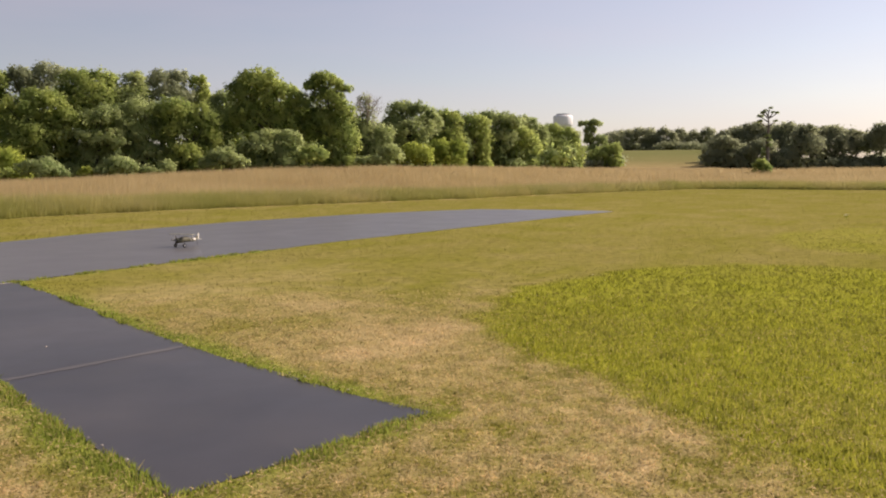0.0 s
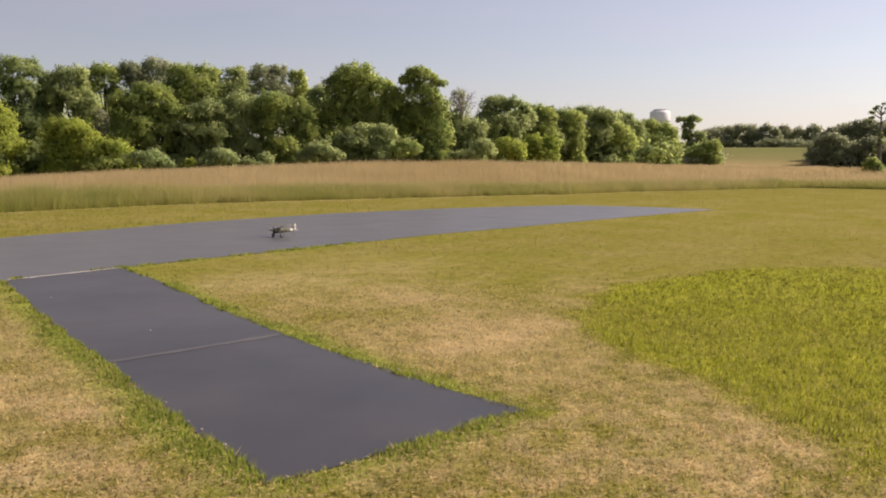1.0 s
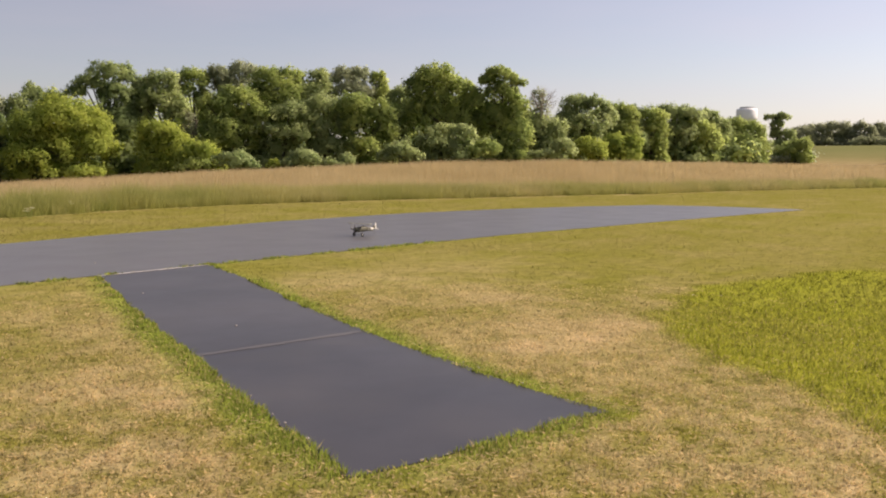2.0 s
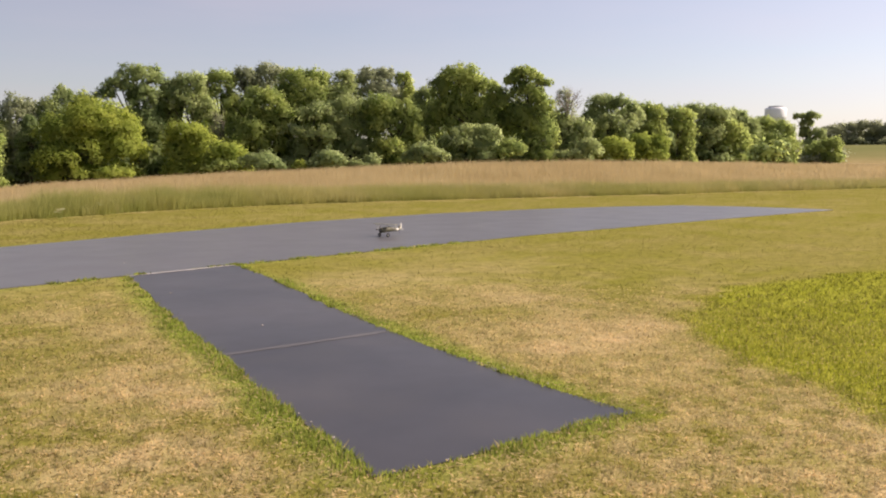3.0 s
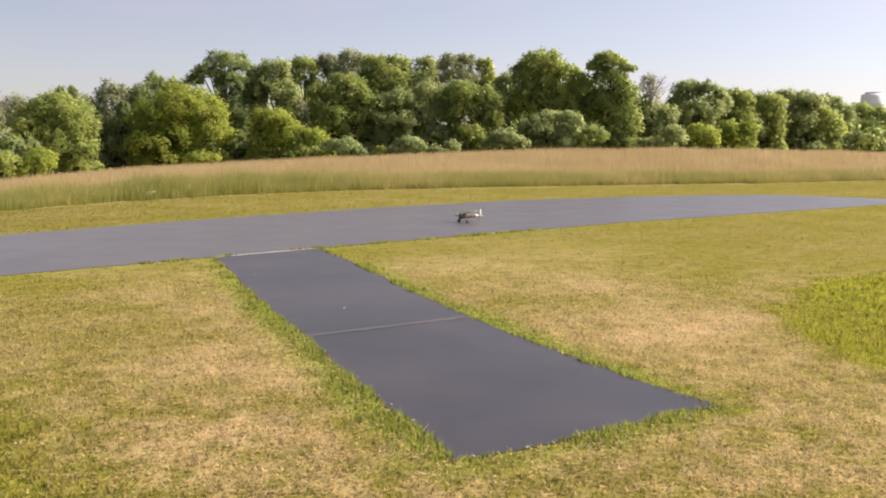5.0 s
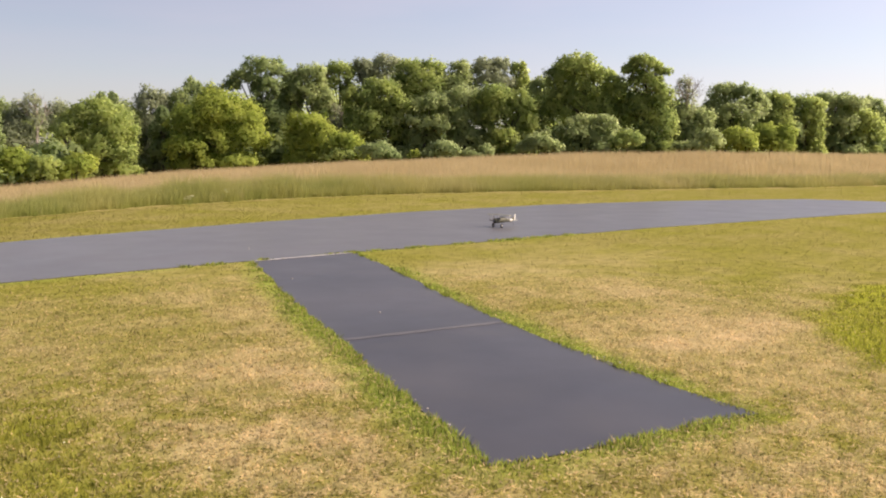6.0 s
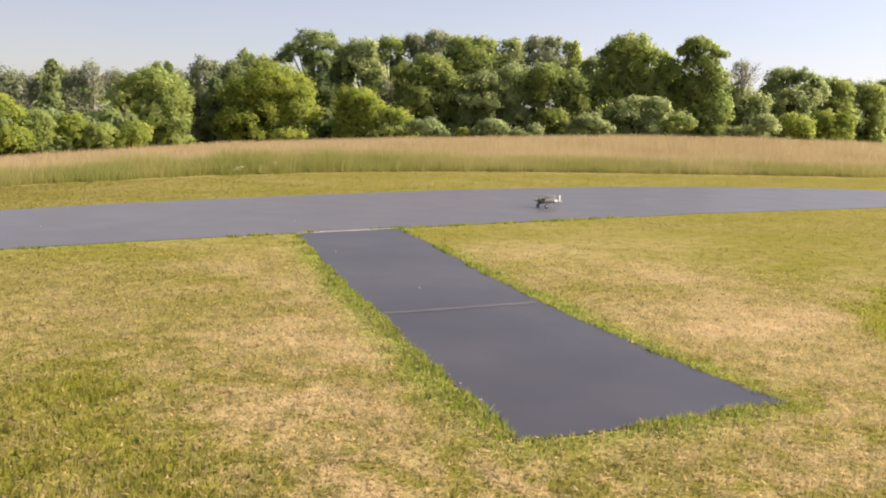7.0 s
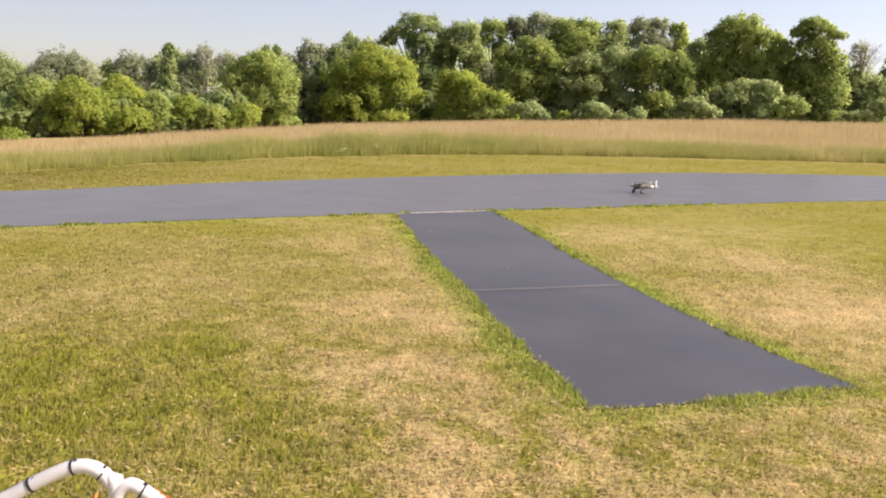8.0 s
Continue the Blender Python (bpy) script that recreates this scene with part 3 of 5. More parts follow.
tree("tree", 1.7, 89.1, LEAF_OLIVE, L_OLIVE, WOOD, [(-1.1, 4.1, 3.0, 2.9), (0.8, 3.9, 1.7, 2.4)])
tree("tree", 5.3, 87.2, LEAF_GREY, L_PALE, WOOD, [(-0.1, 5.8, 2.0, 1.9), (-1.5, 4.6, 1.8, 2.1), (1.3, 5.2, 2.0, 2.1)], density=0.8)
tree("tree", 8.9, 89.1, LEAF_OLIVE, L_OLIVE, WOOD, [(-0.9, 4.1, 1.8, 2.2), (0.7, 4.7, 1.2, 2.2)])
tree("tree", 2.9, 80.2, LEAF_MID, L_TALL, WOOD, [(-0.3, 3.4, 1.7, 1.5), (-0.9, 1.8, 1.8, 1.5), (0.7, 1.4, 1.5, 1.5)])
tree("tree", 6.0, 78.2, LEAF_YELLOW, L_YELLOW, WOOD, [(-0.1, 3.1, 2.1, 1.6), (-1.1, 1.8, 1.6, 1.5), (0.7, 1.6, 2.2, 1.9)])
tree("tree", 9.5, 80.1, LEAF_YELLOW, L_YELLOW, WOOD, [(-0.3, 3.7, 1.6, 1.5), (0.6, 2.8, 1.7, 1.5), (-0.7, 2.5, 1.5, 1.8)])
tree("shrub", 9.4, 76.1, LEAF_YELLOW, L_SHRUB, HEDGE, [(0.4, 1.3, 1.6, 1.2), (-0.8, 0.7, 1.3, 1.0)])
tree("shrub", 11.7, 77.0, LEAF_MID, L_SHRUB, HEDGE, [(0.2, 2.1, 1.3, 1.5), (-0.5, 1.2, 1.4, 1.2)])
tree("shrub", 0.2, 75.0, LEAF_YELLOW, L_SHRUB, HEDGE, [(0.3, 0.2, 1.3, 0.7), (-0.8, 0.1, 1.2, 0.7)])
tree("tree", 11.6, 88.0, LEAF_GREY, L_GREY, WOOD, [(-0.3, 5.7, 1.6, 2.0), (-1.2, 4.6, 1.2, 2.3), (1.2, 5.5, 1.2, 1.9)], density=0.6)
tree("tree", 15.3, 89.7, LEAF_OLIVE, L_GREY, WOOD, [(-1.1, 5.5, 1.1, 2.3), (1.0, 5.9, 1.2, 2.2)], density=0.7)
tree("conifer", 14.5, 85.7, LEAF_DARK, L_CONIFER, WOOD, [(-0.0, 7.6, 0.5, 0.9), (-0.1, 6.2, 0.7, 1.1), (-0.1, 4.6, 0.9, 1.2), (-0.1, 3.0, 1.1, 1.3)])
tree("tree", 17.0, 87.8, LEAF_GREY, L_GREY, WOOD, [(0.1, 5.7, 1.2, 2.1), (-0.2, 3.8, 1.6, 1.9)], density=0.6)
tree("tree", 21.8, 89.8, LEAF_GREY, L_GREY, WOOD, [(-0.8, 6.1, 1.5, 1.9), (0.6, 5.6, 1.2, 1.7)], density=0.7)
tree("shrub", 14.9, 77.9, LEAF_YELLOW, L_SHRUB, HEDGE, [(-0.3, 2.3, 1.3, 1.1), (-0.6, 1.1, 1.3, 1.1), (0.6, 1.3, 1.3, 1.1)])
tree("shrub", 16.9, 77.1, LEAF_MID, L_SHRUB, HEDGE, [(0.1, 1.6, 1.4, 0.9), (-0.3, 0.8, 1.6, 0.9)])
tree("shrub", 19.0, 76.3, LEAF_YELLOW, L_SHRUB, HEDGE, [(0.3, 1.4, 1.5, 1.1), (-0.5, 0.8, 1.0, 0.8)])
tree("tree", 22.8, 81.1, LEAF_MID, L_ROUND, WOOD, [(-0.7, 5.7, 2.7, 1.7), (-2.3, 4.6, 2.0, 1.6), (0.8, 4.8, 2.1, 1.9), (0.1, 2.9, 2.6, 2.0), (1.6, 2.4, 1.2, 1.5)])
tree("conifer", 25.2, 89.8, LEAF_DARK, L_CONIFER, WOOD, [(0.0, 8.1, 0.4, 0.7), (-0.0, 7.1, 0.8, 0.9), (-0.1, 6.0, 1.0, 1.1)])
tree("conifer", 26.6, 90.7, LEAF_DARK, L_CONIFER, WOOD, [(0.0, 8.2, 0.4, 0.7), (-0.0, 7.1, 0.8, 0.9), (-0.1, 6.1, 1.0, 1.0)])
tree("tree", 27.0, 86.8, LEAF_OLIVE, L_OLIVE, WOOD, [(-0.3, 5.7, 1.4, 1.9), (0.2, 4.1, 1.1, 2.0)])
tree("tree", 29.3, 86.7, LEAF_GREY, L_PALE, WOOD, [(-0.3, 7.1, 1.4, 1.8), (0.9, 7.4, 1.0, 1.3), (-0.1, 4.9, 1.7, 2.0), (-0.8, 2.8, 1.2, 1.6)], density=0.75)
tree("conifer", 29.2, 83.7, LEAF_DARK, L_CONIFER, WOOD, [(-0.0, 5.8, 0.7, 1.0), (-0.2, 4.3, 1.1, 1.2), (-0.1, 2.7, 1.3, 1.6)])
tree("tree", 33.4, 85.6, LEAF_OLIVE, L_PALE, WOOD, [(-0.1, 8.4, 1.2, 1.3), (-1.2, 7.3, 1.5, 1.4), (1.6, 8.1, 1.2, 1.2), (-0.4, 5.9, 2.2, 1.6)], density=0.9)
tree("tree", 33.4, 80.1, LEAF_YELLOW, L_BIGYELLOW, WOOD, [(0.1, 6.1, 3.1, 1.7), (-2.2, 5.0, 2.6, 1.6), (2.1, 5.4, 2.2, 1.8), (2.6, 3.4, 2.2, 1.8), (-0.4, 3.4, 3.3, 2.0), (-2.5, 2.4, 2.3, 1.5)])
tree("shrub", 32.6, 72.8, LEAF_YELLOW, L_SHRUB, HEDGE, [(-0.7, 1.1, 1.3, 0.4), (0.4, 1.0, 0.9, 0.4)])
tree("tree", 38.9, 81.8, LEAF_DARK, L_SPREAD, WOOD, [(0.1, 10.7, 2.0, 1.0), (-1.6, 9.5, 1.7, 0.8), (-3.0, 8.8, 1.1, 0.5), (1.5, 10.5, 0.9, 1.2), (0.6, 8.6, 1.7, 1.3), (0.6, 6.3, 2.0, 1.9), (0.0, 3.7, 1.7, 2.2), (1.6, 2.4, 1.7, 1.6)])
tree("tree", 41.9, 81.4, LEAF_OLIVE, L_OLIVE, WOOD, [(0.1, 9.2, 1.1, 1.4), (-0.1, 6.9, 1.5, 1.9)], density=0.9)
tree("tree", 43.5, 79.3, LEAF_OLIVE, L_OLIVE, WOOD, [(-0.2, 9.6, 1.8, 1.3), (-0.8, 7.9, 2.0, 1.4), (0.9, 7.1, 1.3, 1.9)])
tree("tree", 46.9, 79.5, LEAF_MID, L_TALL, WOOD, [(0.0, 10.1, 1.6, 1.2), (-1.0, 8.9, 1.3, 1.1), (0.9, 8.0, 0.9, 1.6)], density=0.85)
tree("tree", 40.4, 74.1, LEAF_YELLOW, L_YELLOW, WOOD, [(-0.4, 4.5, 2.1, 1.1), (0.9, 3.4, 1.6, 1.6), (-1.1, 2.8, 1.6, 1.6), (0.5, 1.7, 1.9, 1.0)])
tree("tree", 42.2, 70.6, LEAF_YELLOW, L_YELLOW, WOOD, [(-0.0, 2.5, 1.7, 1.0), (-1.1, 1.8, 1.3, 1.0), (1.0, 1.7, 1.1, 0.8)])
tree("tree", 50.1, 77.4, LEAF_GREY, L_PALE, WOOD, [(-1.4, 10.5, 1.3, 1.1), (1.2, 10.8, 1.7, 1.2), (0.1, 9.4, 2.0, 1.5)], density=0.8)
tree("tree", 47.6, 73.0, LEAF_MID, L_TALL, WOOD, [(0.3, 7.5, 2.2, 1.5), (-1.7, 6.7, 2.1, 1.5), (1.7, 5.9, 1.9, 1.8), (-1.2, 4.7, 2.6, 1.8), (0.8, 3.6, 2.5, 1.6)])
tree("tree", 51.9, 72.2, LEAF_MID, L_TALL, WOOD, [(-0.8, 9.8, 1.7, 1.2), (1.3, 10.1, 1.5, 1.0), (-1.4, 8.2, 1.7, 1.6), (0.6, 8.5, 2.2, 1.6), (0.0, 5.9, 2.2, 1.9)])
tree("tree", 55.4, 70.5, LEAF_OLIVE, L_OLIVE, WOOD, [(0.4, 10.0, 1.3, 0.9), (-1.2, 8.4, 2.2, 1.3), (0.6, 8.0, 1.9, 1.6)])
tree("tree", 50.7, 69.3, LEAF_OLIVE, L_LAYERED, WOOD, [(0.7, 6.2, 2.2, 1.0), (-1.2, 4.5, 2.2, 0.7), (1.0, 4.1, 2.2, 1.0), (-0.6, 2.8, 2.1, 1.3)])
tree("tree", 59.0, 68.6, LEAF_GREY, L_PALE, WOOD, [(-1.0, 10.0, 1.3, 1.1), (0.6, 10.2, 1.3, 1.0), (0.1, 8.6, 2.3, 1.3)], density=0.85)
tree("tree", 61.2, 66.3, LEAF_MID, L_TALL, WOOD, [(-0.5, 9.7, 0.9, 0.9), (-0.3, 8.2, 1.0, 1.3), (0.6, 6.8, 0.9, 1.4)])
tree("tree", 54.4, 67.3, LEAF_OLIVE, L_DROOP, WOOD, [(-0.4, 6.4, 2.2, 1.5), (-1.1, 4.4, 2.1, 1.8), (1.1, 5.0, 1.9, 1.8), (0.3, 2.7, 2.5, 1.3)])
tree("tree", 56.8, 63.7, LEAF_MID, L_TALL, WOOD, [(-1.5, 6.6, 1.8, 1.2), (1.2, 5.6, 1.7, 1.6), (-0.8, 4.8, 2.1, 1.8), (1.5, 3.7, 1.7, 2.0), (-0.5, 2.4, 2.2, 1.3)])
tree("shrub", 43.7, 66.0, LEAF_SAGE, L_SAGE, HEDGE, [(-0.8, 1.5, 1.7, 0.9), (0.7, 1.1, 0.8, 0.5)])
tree("shrub", 40.5, 69.4, LEAF_MID, L_SHRUB, HEDGE, [(0.5, 1.3, 1.4, 0.6), (-0.6, 0.9, 0.8, 0.4)])
tree("shrub", 45.8, 64.3, LEAF_YELLOW, L_SHRUB, HEDGE, [(-0.0, 1.1, 0.7, 0.4)])
tree("shrub", 47.7, 62.7, LEAF_SAGE, L_SAGE, HEDGE, [(0.1, 1.5, 1.5, 0.9), (-1.1, 1.0, 0.8, 0.5), (1.0, 1.2, 0.8, 0.6)])
tree("shrub", 50.2, 60.4, LEAF_OLIVE, L_SHRUB, HEDGE, [(-0.8, 0.9, 0.9, 0.4), (0.8, 1.2, 0.7, 0.6), (0.1, 0.7, 0.9, 0.4)])
tree("shrub", 54.7, 57.2, LEAF_OLIVE, L_SHRUB, HEDGE, [(0.0, 1.8, 1.4, 0.9), (-1.2, 1.3, 1.0, 0.6), (1.3, 1.4, 1.0, 0.6)])
tree("tree", 62.5, 64.9, LEAF_OLIVE, L_OLIVE, WOOD, [(-0.1, 7.6, 1.2, 1.3), (0.4, 5.3, 1.6, 2.0), (-0.4, 3.8, 1.2, 1.9)])
tree("tree", 64.1, 59.3, LEAF_MID, L_DOME, WOOD, [(-1.7, 9.3, 2.1, 1.4), (-3.2, 8.2, 1.6, 1.5), (-0.5, 7.7, 2.3, 1.8), (1.3, 8.1, 1.5, 1.1), (2.5, 6.8, 1.7, 1.5), (-2.7, 5.5, 2.3, 2.1), (0.4, 5.2, 2.5, 2.2), (3.3, 4.6, 1.4, 2.2)])
tree("tree", 59.5, 55.4, LEAF_OLIVE, L_OLIVE, WOOD, [(-0.7, 3.8, 1.4, 0.5), (1.5, 3.4, 1.4, 0.8), (0.8, 2.2, 2.0, 1.0), (-1.4, 2.4, 1.6, 1.3)])
tree("shrub", 61.1, 52.6, LEAF_MID, L_SHRUB, HEDGE, [(0.6, 2.0, 1.4, 0.8), (-0.4, 1.6, 1.2, 0.5)])
tree("tree", 67.4, 54.8, LEAF_MID, L_TALLEST, WOOD, [(-0.8, 9.5, 1.4, 0.8), (-1.9, 8.9, 1.0, 0.6), (0.2, 9.0, 1.0, 0.8), (1.4, 8.7, 0.8, 0.4), (-0.3, 7.5, 1.7, 1.3), (0.7, 6.1, 1.4, 1.6), (-0.8, 5.1, 1.5, 2.2), (1.0, 3.4, 1.8, 2.0), (-0.4, 2.3, 1.4, 1.2)])
tree("tree", 71.4, 53.6, LEAF_OLIVE, L_OLIVE, WOOD, [(-0.4, 4.0, 1.3, 1.6), (1.5, 3.6, 1.3, 1.9), (0.4, 2.3, 2.0, 1.2), (-1.4, 4.9, 0.7, 1.2)])
tree("tree", 77.8, 52.4, LEAF_OLIVE, L_OLIVE, WOOD, [(-1.0, 6.8, 1.6, 1.1), (0.9, 6.7, 1.7, 1.1), (-1.7, 5.5, 1.4, 1.1), (2.2, 5.6, 1.3, 1.3), (-0.0, 4.8, 3.0, 1.4), (-0.5, 3.0, 2.4, 1.7)])
tree("tree", 84.3, 51.7, LEAF_MID, L_TALL, WOOD, [(-0.5, 6.2, 1.4, 1.4), (0.5, 5.8, 1.4, 1.3), (-0.0, 3.8, 2.1, 1.9)])
tree("conifer", 85.6, 50.9, LEAF_DARK, L_CONIFER, WOOD, [(-0.1, 6.7, 0.5, 0.7), (-0.0, 5.7, 0.9, 0.9), (0.1, 4.5, 1.2, 1.2), (0.1, 3.3, 1.4, 1.4)])
tree("shrub", 71.6, 47.8, LEAF_YELLOW, L_SHRUB, HEDGE, [(0.1, 2.0, 1.8, 1.0), (-0.8, 1.5, 1.2, 0.7), (1.1, 1.4, 1.2, 0.7)])
tree("shrub", 76.7, 47.0, LEAF_YELLOW, L_SHRUB, HEDGE, [(-0.8, 2.5, 1.2, 1.1), (0.9, 2.3, 1.2, 1.1), (0.2, 1.5, 1.9, 0.8)])
tree("shrub", 67.2, 49.1, LEAF_OLIVE, L_SHRUB, HEDGE, [(1.3, 1.9, 1.2, 1.0), (0.2, 1.3, 1.4, 0.5), (-1.2, 1.2, 1.1, 0.5)])
tree("tree", 87.8, 49.8, LEAF_MID, L_TALL, WOOD, [(-0.3, 6.0, 2.0, 1.1), (0.4, 4.5, 1.6, 1.5), (-0.6, 3.9, 1.9, 2.3), (0.7, 2.4, 1.1, 1.7)])
tree("tree", 92.3, 49.4, LEAF_OLIVE, L_OLIVE, WOOD, [(-0.6, 6.5, 2.5, 1.1), (1.2, 6.2, 2.2, 1.1), (0.2, 4.0, 2.1, 2.4), (-0.5, 2.3, 1.3, 1.4)])
tree("tree", 94.9, 48.1, LEAF_MID, L_TALL, WOOD, [(0.1, 4.4, 1.9, 1.7), (-1.3, 6.0, 1.5, 1.4), (-0.0, 2.8, 1.5, 1.6), (1.7, 3.2, 1.4, 2.1)])
tree("tree", 100.6, 48.6, LEAF_OLIVE, L_OLIVE, WOOD, [(-1.2, 6.5, 2.1, 1.0), (0.4, 5.5, 1.8, 1.0), (0.2, 4.1, 2.0, 1.9), (1.0, 2.5, 1.6, 1.5)])
tree("tree", 104.8, 46.8, LEAF_MID, L_DOME, WOOD, [(-1.0, 5.7, 1.9, 1.0), (-1.5, 4.3, 2.0, 1.7), (0.9, 4.6, 1.9, 1.6), (0.1, 3.0, 3.0, 2.0), (2.0, 2.8, 1.4, 1.7)])
tree("tree", 146.6, 59.0, LEAF_OLIVE, L_FAR, FARWOOD, [(-1.2, 7.9, 1.3, 0.6), (0.6, 8.0, 1.3, 0.7), (-0.2, 6.8, 1.2, 0.8), (-0.5, 5.2, 0.9, 1.4), (1.6, 4.8, 1.4, 1.2), (0.4, 3.0, 2.3, 1.2)], density=1, leaf_size=0.24)
tree("tree", 142.1, 54.0, LEAF_MID, L_FAR, FARWOOD, [(0.7, 2.7, 1.8, 1.5), (-1.2, 2.2, 2.3, 1.2), (1.3, 1.6, 1.1, 1.2)], density=1, leaf_size=0.24)
tree("tree", 217.9, 79.7, LEAF_HAZED, L_FAR, FARWOOD, [(-1.4, 3.3, 3.5, 1.8), (1.7, 4.0, 3.1, 1.8), (0.4, 1.8, 4.2, 1.5)], density=1, leaf_size=0.24)
tree("tree", 221.8, 74.7, LEAF_HAZED, L_FAR, FARWOOD, [(-1.2, 4.1, 3.2, 1.7), (1.6, 3.8, 2.5, 2.0), (0.3, 1.8, 4.6, 1.5)], density=1, leaf_size=0.24)
tree("tree", 222.4, 69.4, LEAF_HAZED, L_FAR, FARWOOD, [(0.2, 4.3, 1.6, 1.7), (-1.3, 2.6, 2.1, 1.8), (1.9, 3.1, 2.0, 2.1)], density=1, leaf_size=0.24)
tree("tree", 226.3, 67.0, LEAF_HAZED, L_FAR, FARWOOD, [(1.0, 3.8, 1.5, 2.2), (-0.4, 1.5, 2.9, 1.5)], density=1, leaf_size=0.24)
tree("tree", 229.4, 63.3, LEAF_HAZED, L_FAR, FARWOOD, [(0.1, 3.5, 2.2, 1.9), (-1.6, 1.8, 2.6, 1.6), (2.4, 1.8, 2.2, 1.6)], density=0.8, leaf_size=0.24)
tree("tree", 228.5, 59.0, LEAF_HAZED, L_FAR, FARWOOD, [(-0.3, 4.0, 2.0, 1.9), (0.9, 1.7, 2.9, 1.6)], density=0.8, leaf_size=0.24)
tree("tree", 145.8, 35.3, LEAF_HAZED_DARK, L_FAR, FARWOOD, [(0.2, 3.8, 2.4, 1.4), (-0.7, 2.0, 2.6, 1.6), (1.5, 1.7, 2.6, 1.6)], density=1, leaf_size=0.24)
tree("tree", 158.9, 36.3, LEAF_HAZED, L_FAR, FARWOOD, [(-1.1, 5.1, 2.6, 1.3), (1.1, 5.8, 2.3, 1.3), (0.7, 4.1, 3.3, 1.5)], density=1, leaf_size=0.24)
tree("tree", 156.6, 32.7, LEAF_HAZED_DARK, L_FAR, FARWOOD, [(0.2, 7.2, 1.9, 1.0), (-2.1, 6.2, 2.2, 1.0), (0.3, 5.0, 4.1, 1.9), (2.6, 5.5, 2.9, 2.5)], density=1, leaf_size=0.24)
tree("tree", 146.5, 32.4, LEAF_HAZED_DARK, L_FAR, FARWOOD, [(2.9, 2.9, 2.5, 2.1), (-0.1, 2.4, 2.7, 1.9), (-1.9, 2.2, 2.0, 1.5)], density=1, leaf_size=0.24)
tree("tree", 155.7, 27.1, LEAF_HAZED_DARK, L_FAR, FARWOOD, [(0.4, 6.6, 2.2, 1.4), (-0.9, 4.9, 2.9, 2.5), (1.4, 3.7, 2.9, 2.9)], density=1, leaf_size=0.24)
tree("tree", 148.1, 23.9, LEAF_HAZED_DARK, L_FAR, FARWOOD, [(1.1, 3.9, 2.8, 2.8), (1.5, 6.4, 1.6, 1.0), (-1.8, 1.9, 2.8, 1.4)], density=1, leaf_size=0.24)
tree("tree", 154.6, 20.6, LEAF_HAZED, L_FAR, FARWOOD, [(0.7, 6.4, 2.0, 0.9), (-1.0, 5.7, 1.9, 1.2), (1.6, 4.3, 3.4, 2.5), (-0.1, 2.4, 2.9, 1.7)], density=1, leaf_size=0.24)
tree("tree", 154.2, 16.2, LEAF_HAZED, L_FAR, FARWOOD, [(-0.1, 5.4, 2.2, 1.0), (-0.6, 3.5, 2.9, 2.1), (1.6, 3.5, 2.5, 2.1)], density=1, leaf_size=0.24)
tree("tree", 151.5, 12.2, LEAF_HAZED_DARK, L_FAR, FARWOOD, [(0.1, 5.6, 1.7, 1.5), (-0.5, 4.0, 1.9, 2.3), (1.3, 4.5, 2.5, 3.1)], density=1, leaf_size=0.24)
twiggy_tree(71.4, 53.4, 9.8, "nearly bare grey tree standing over the green ones", 0.16)
twiggy_tree(18.3, 86.6, 9.7, "bare grey-brown tree with a pale trunk in the wood", 0.1)
twiggy_tree(12.3, 86.9, 5.8, "bare grey-brown tree in the wood", 0.1)
twiggy_tree(45.6, 78.0, 7.8, "thin pale-trunked tree with sky showing through", 0.1)


# ---------------------------------------------------------------- behind the first row of the wood
def backwood():
    """The depth of the wood: foliage behind and between the trees in front, too dense to tell apart."""
    c, r = [], []
    for az in np.arange(-7, 66, 0.6):
        for k in range(3):
            a, d = az + rng.uniform(-0.4, 0.4), rng.uniform(100, 114) + max(0, az - 55) * 0.8
            x, y = d * math.sin(radians(a)), d * math.cos(radians(a))
            z = float(land_xy(np.array([x]), np.array([y]))[0])
            high = np.interp(az, (-7, 10, 20, 26, 42, 52, 58, 66), (5.0, 6.0, 7.0, 8.8, 9.4, 7.2, 4.8, 3.0))
            c.append((x, y, z + rng.uniform(0.6, high)))
            r.append(rng.uniform(1.3, 2.3))
    return tagged(foliage("woodland", leaf_cloud(c, r, 70000, 0.38), LEAF_MID), "dense dark green foliage deep inside the wood", "woodland", kind="stuff")


def undergrowth():
    c, r = [], []
    for az in np.arange(-10, 67, 0.17):
        a, d = az + rng.uniform(-0.2, 0.2), rng.uniform(88, 97) + max(0, az - 50) * 1.25 - 9 * max(0, min(1, (18 - az) / 6))
        x, y = d * math.sin(radians(a)), d * math.cos(radians(a))
        z = float(land_xy(np.array([x]), np.array([y]))[0])
        c.append((x, y, z + rng.uniform(0.2, 3.2)))
        r.append(rng.uniform(0.7, 1.5))
    return tagged(foliage("undergrowth", leaf_cloud(c, r, 45000, 0.30), LEAF_DARK), "tangled low green undergrowth along the wood", "undergrowth", kind="stuff")


def far_hedge():
    c, r = [], []
    for az in np.arange(66.8, 90, 0.2):
        for d in (rng.uniform(150, 156) if az > 75.5 or az < 70 else rng.uniform(228, 234), rng.uniform(158, 170) if az > 75.5 or az < 70 else rng.uniform(236, 245)):
            x, y = d * math.sin(radians(az)), d * math.cos(radians(az))
            c.append((x, y, float(land_xy(np.array([x]), np.array([y]))[0]) + rng.uniform(-0.4, 1.3)))
            r.append(rng.uniform(0.8, 1.4))
    return tagged(foliage("hedgerow", leaf_cloud(c, r, 60000, 0.24, fuzz=0.4), LEAF_HAZED_DARK), "hazy distant scrub on the far rise", "hedgerow", kind="stuff")


backwood()
undergrowth()
far_hedge()


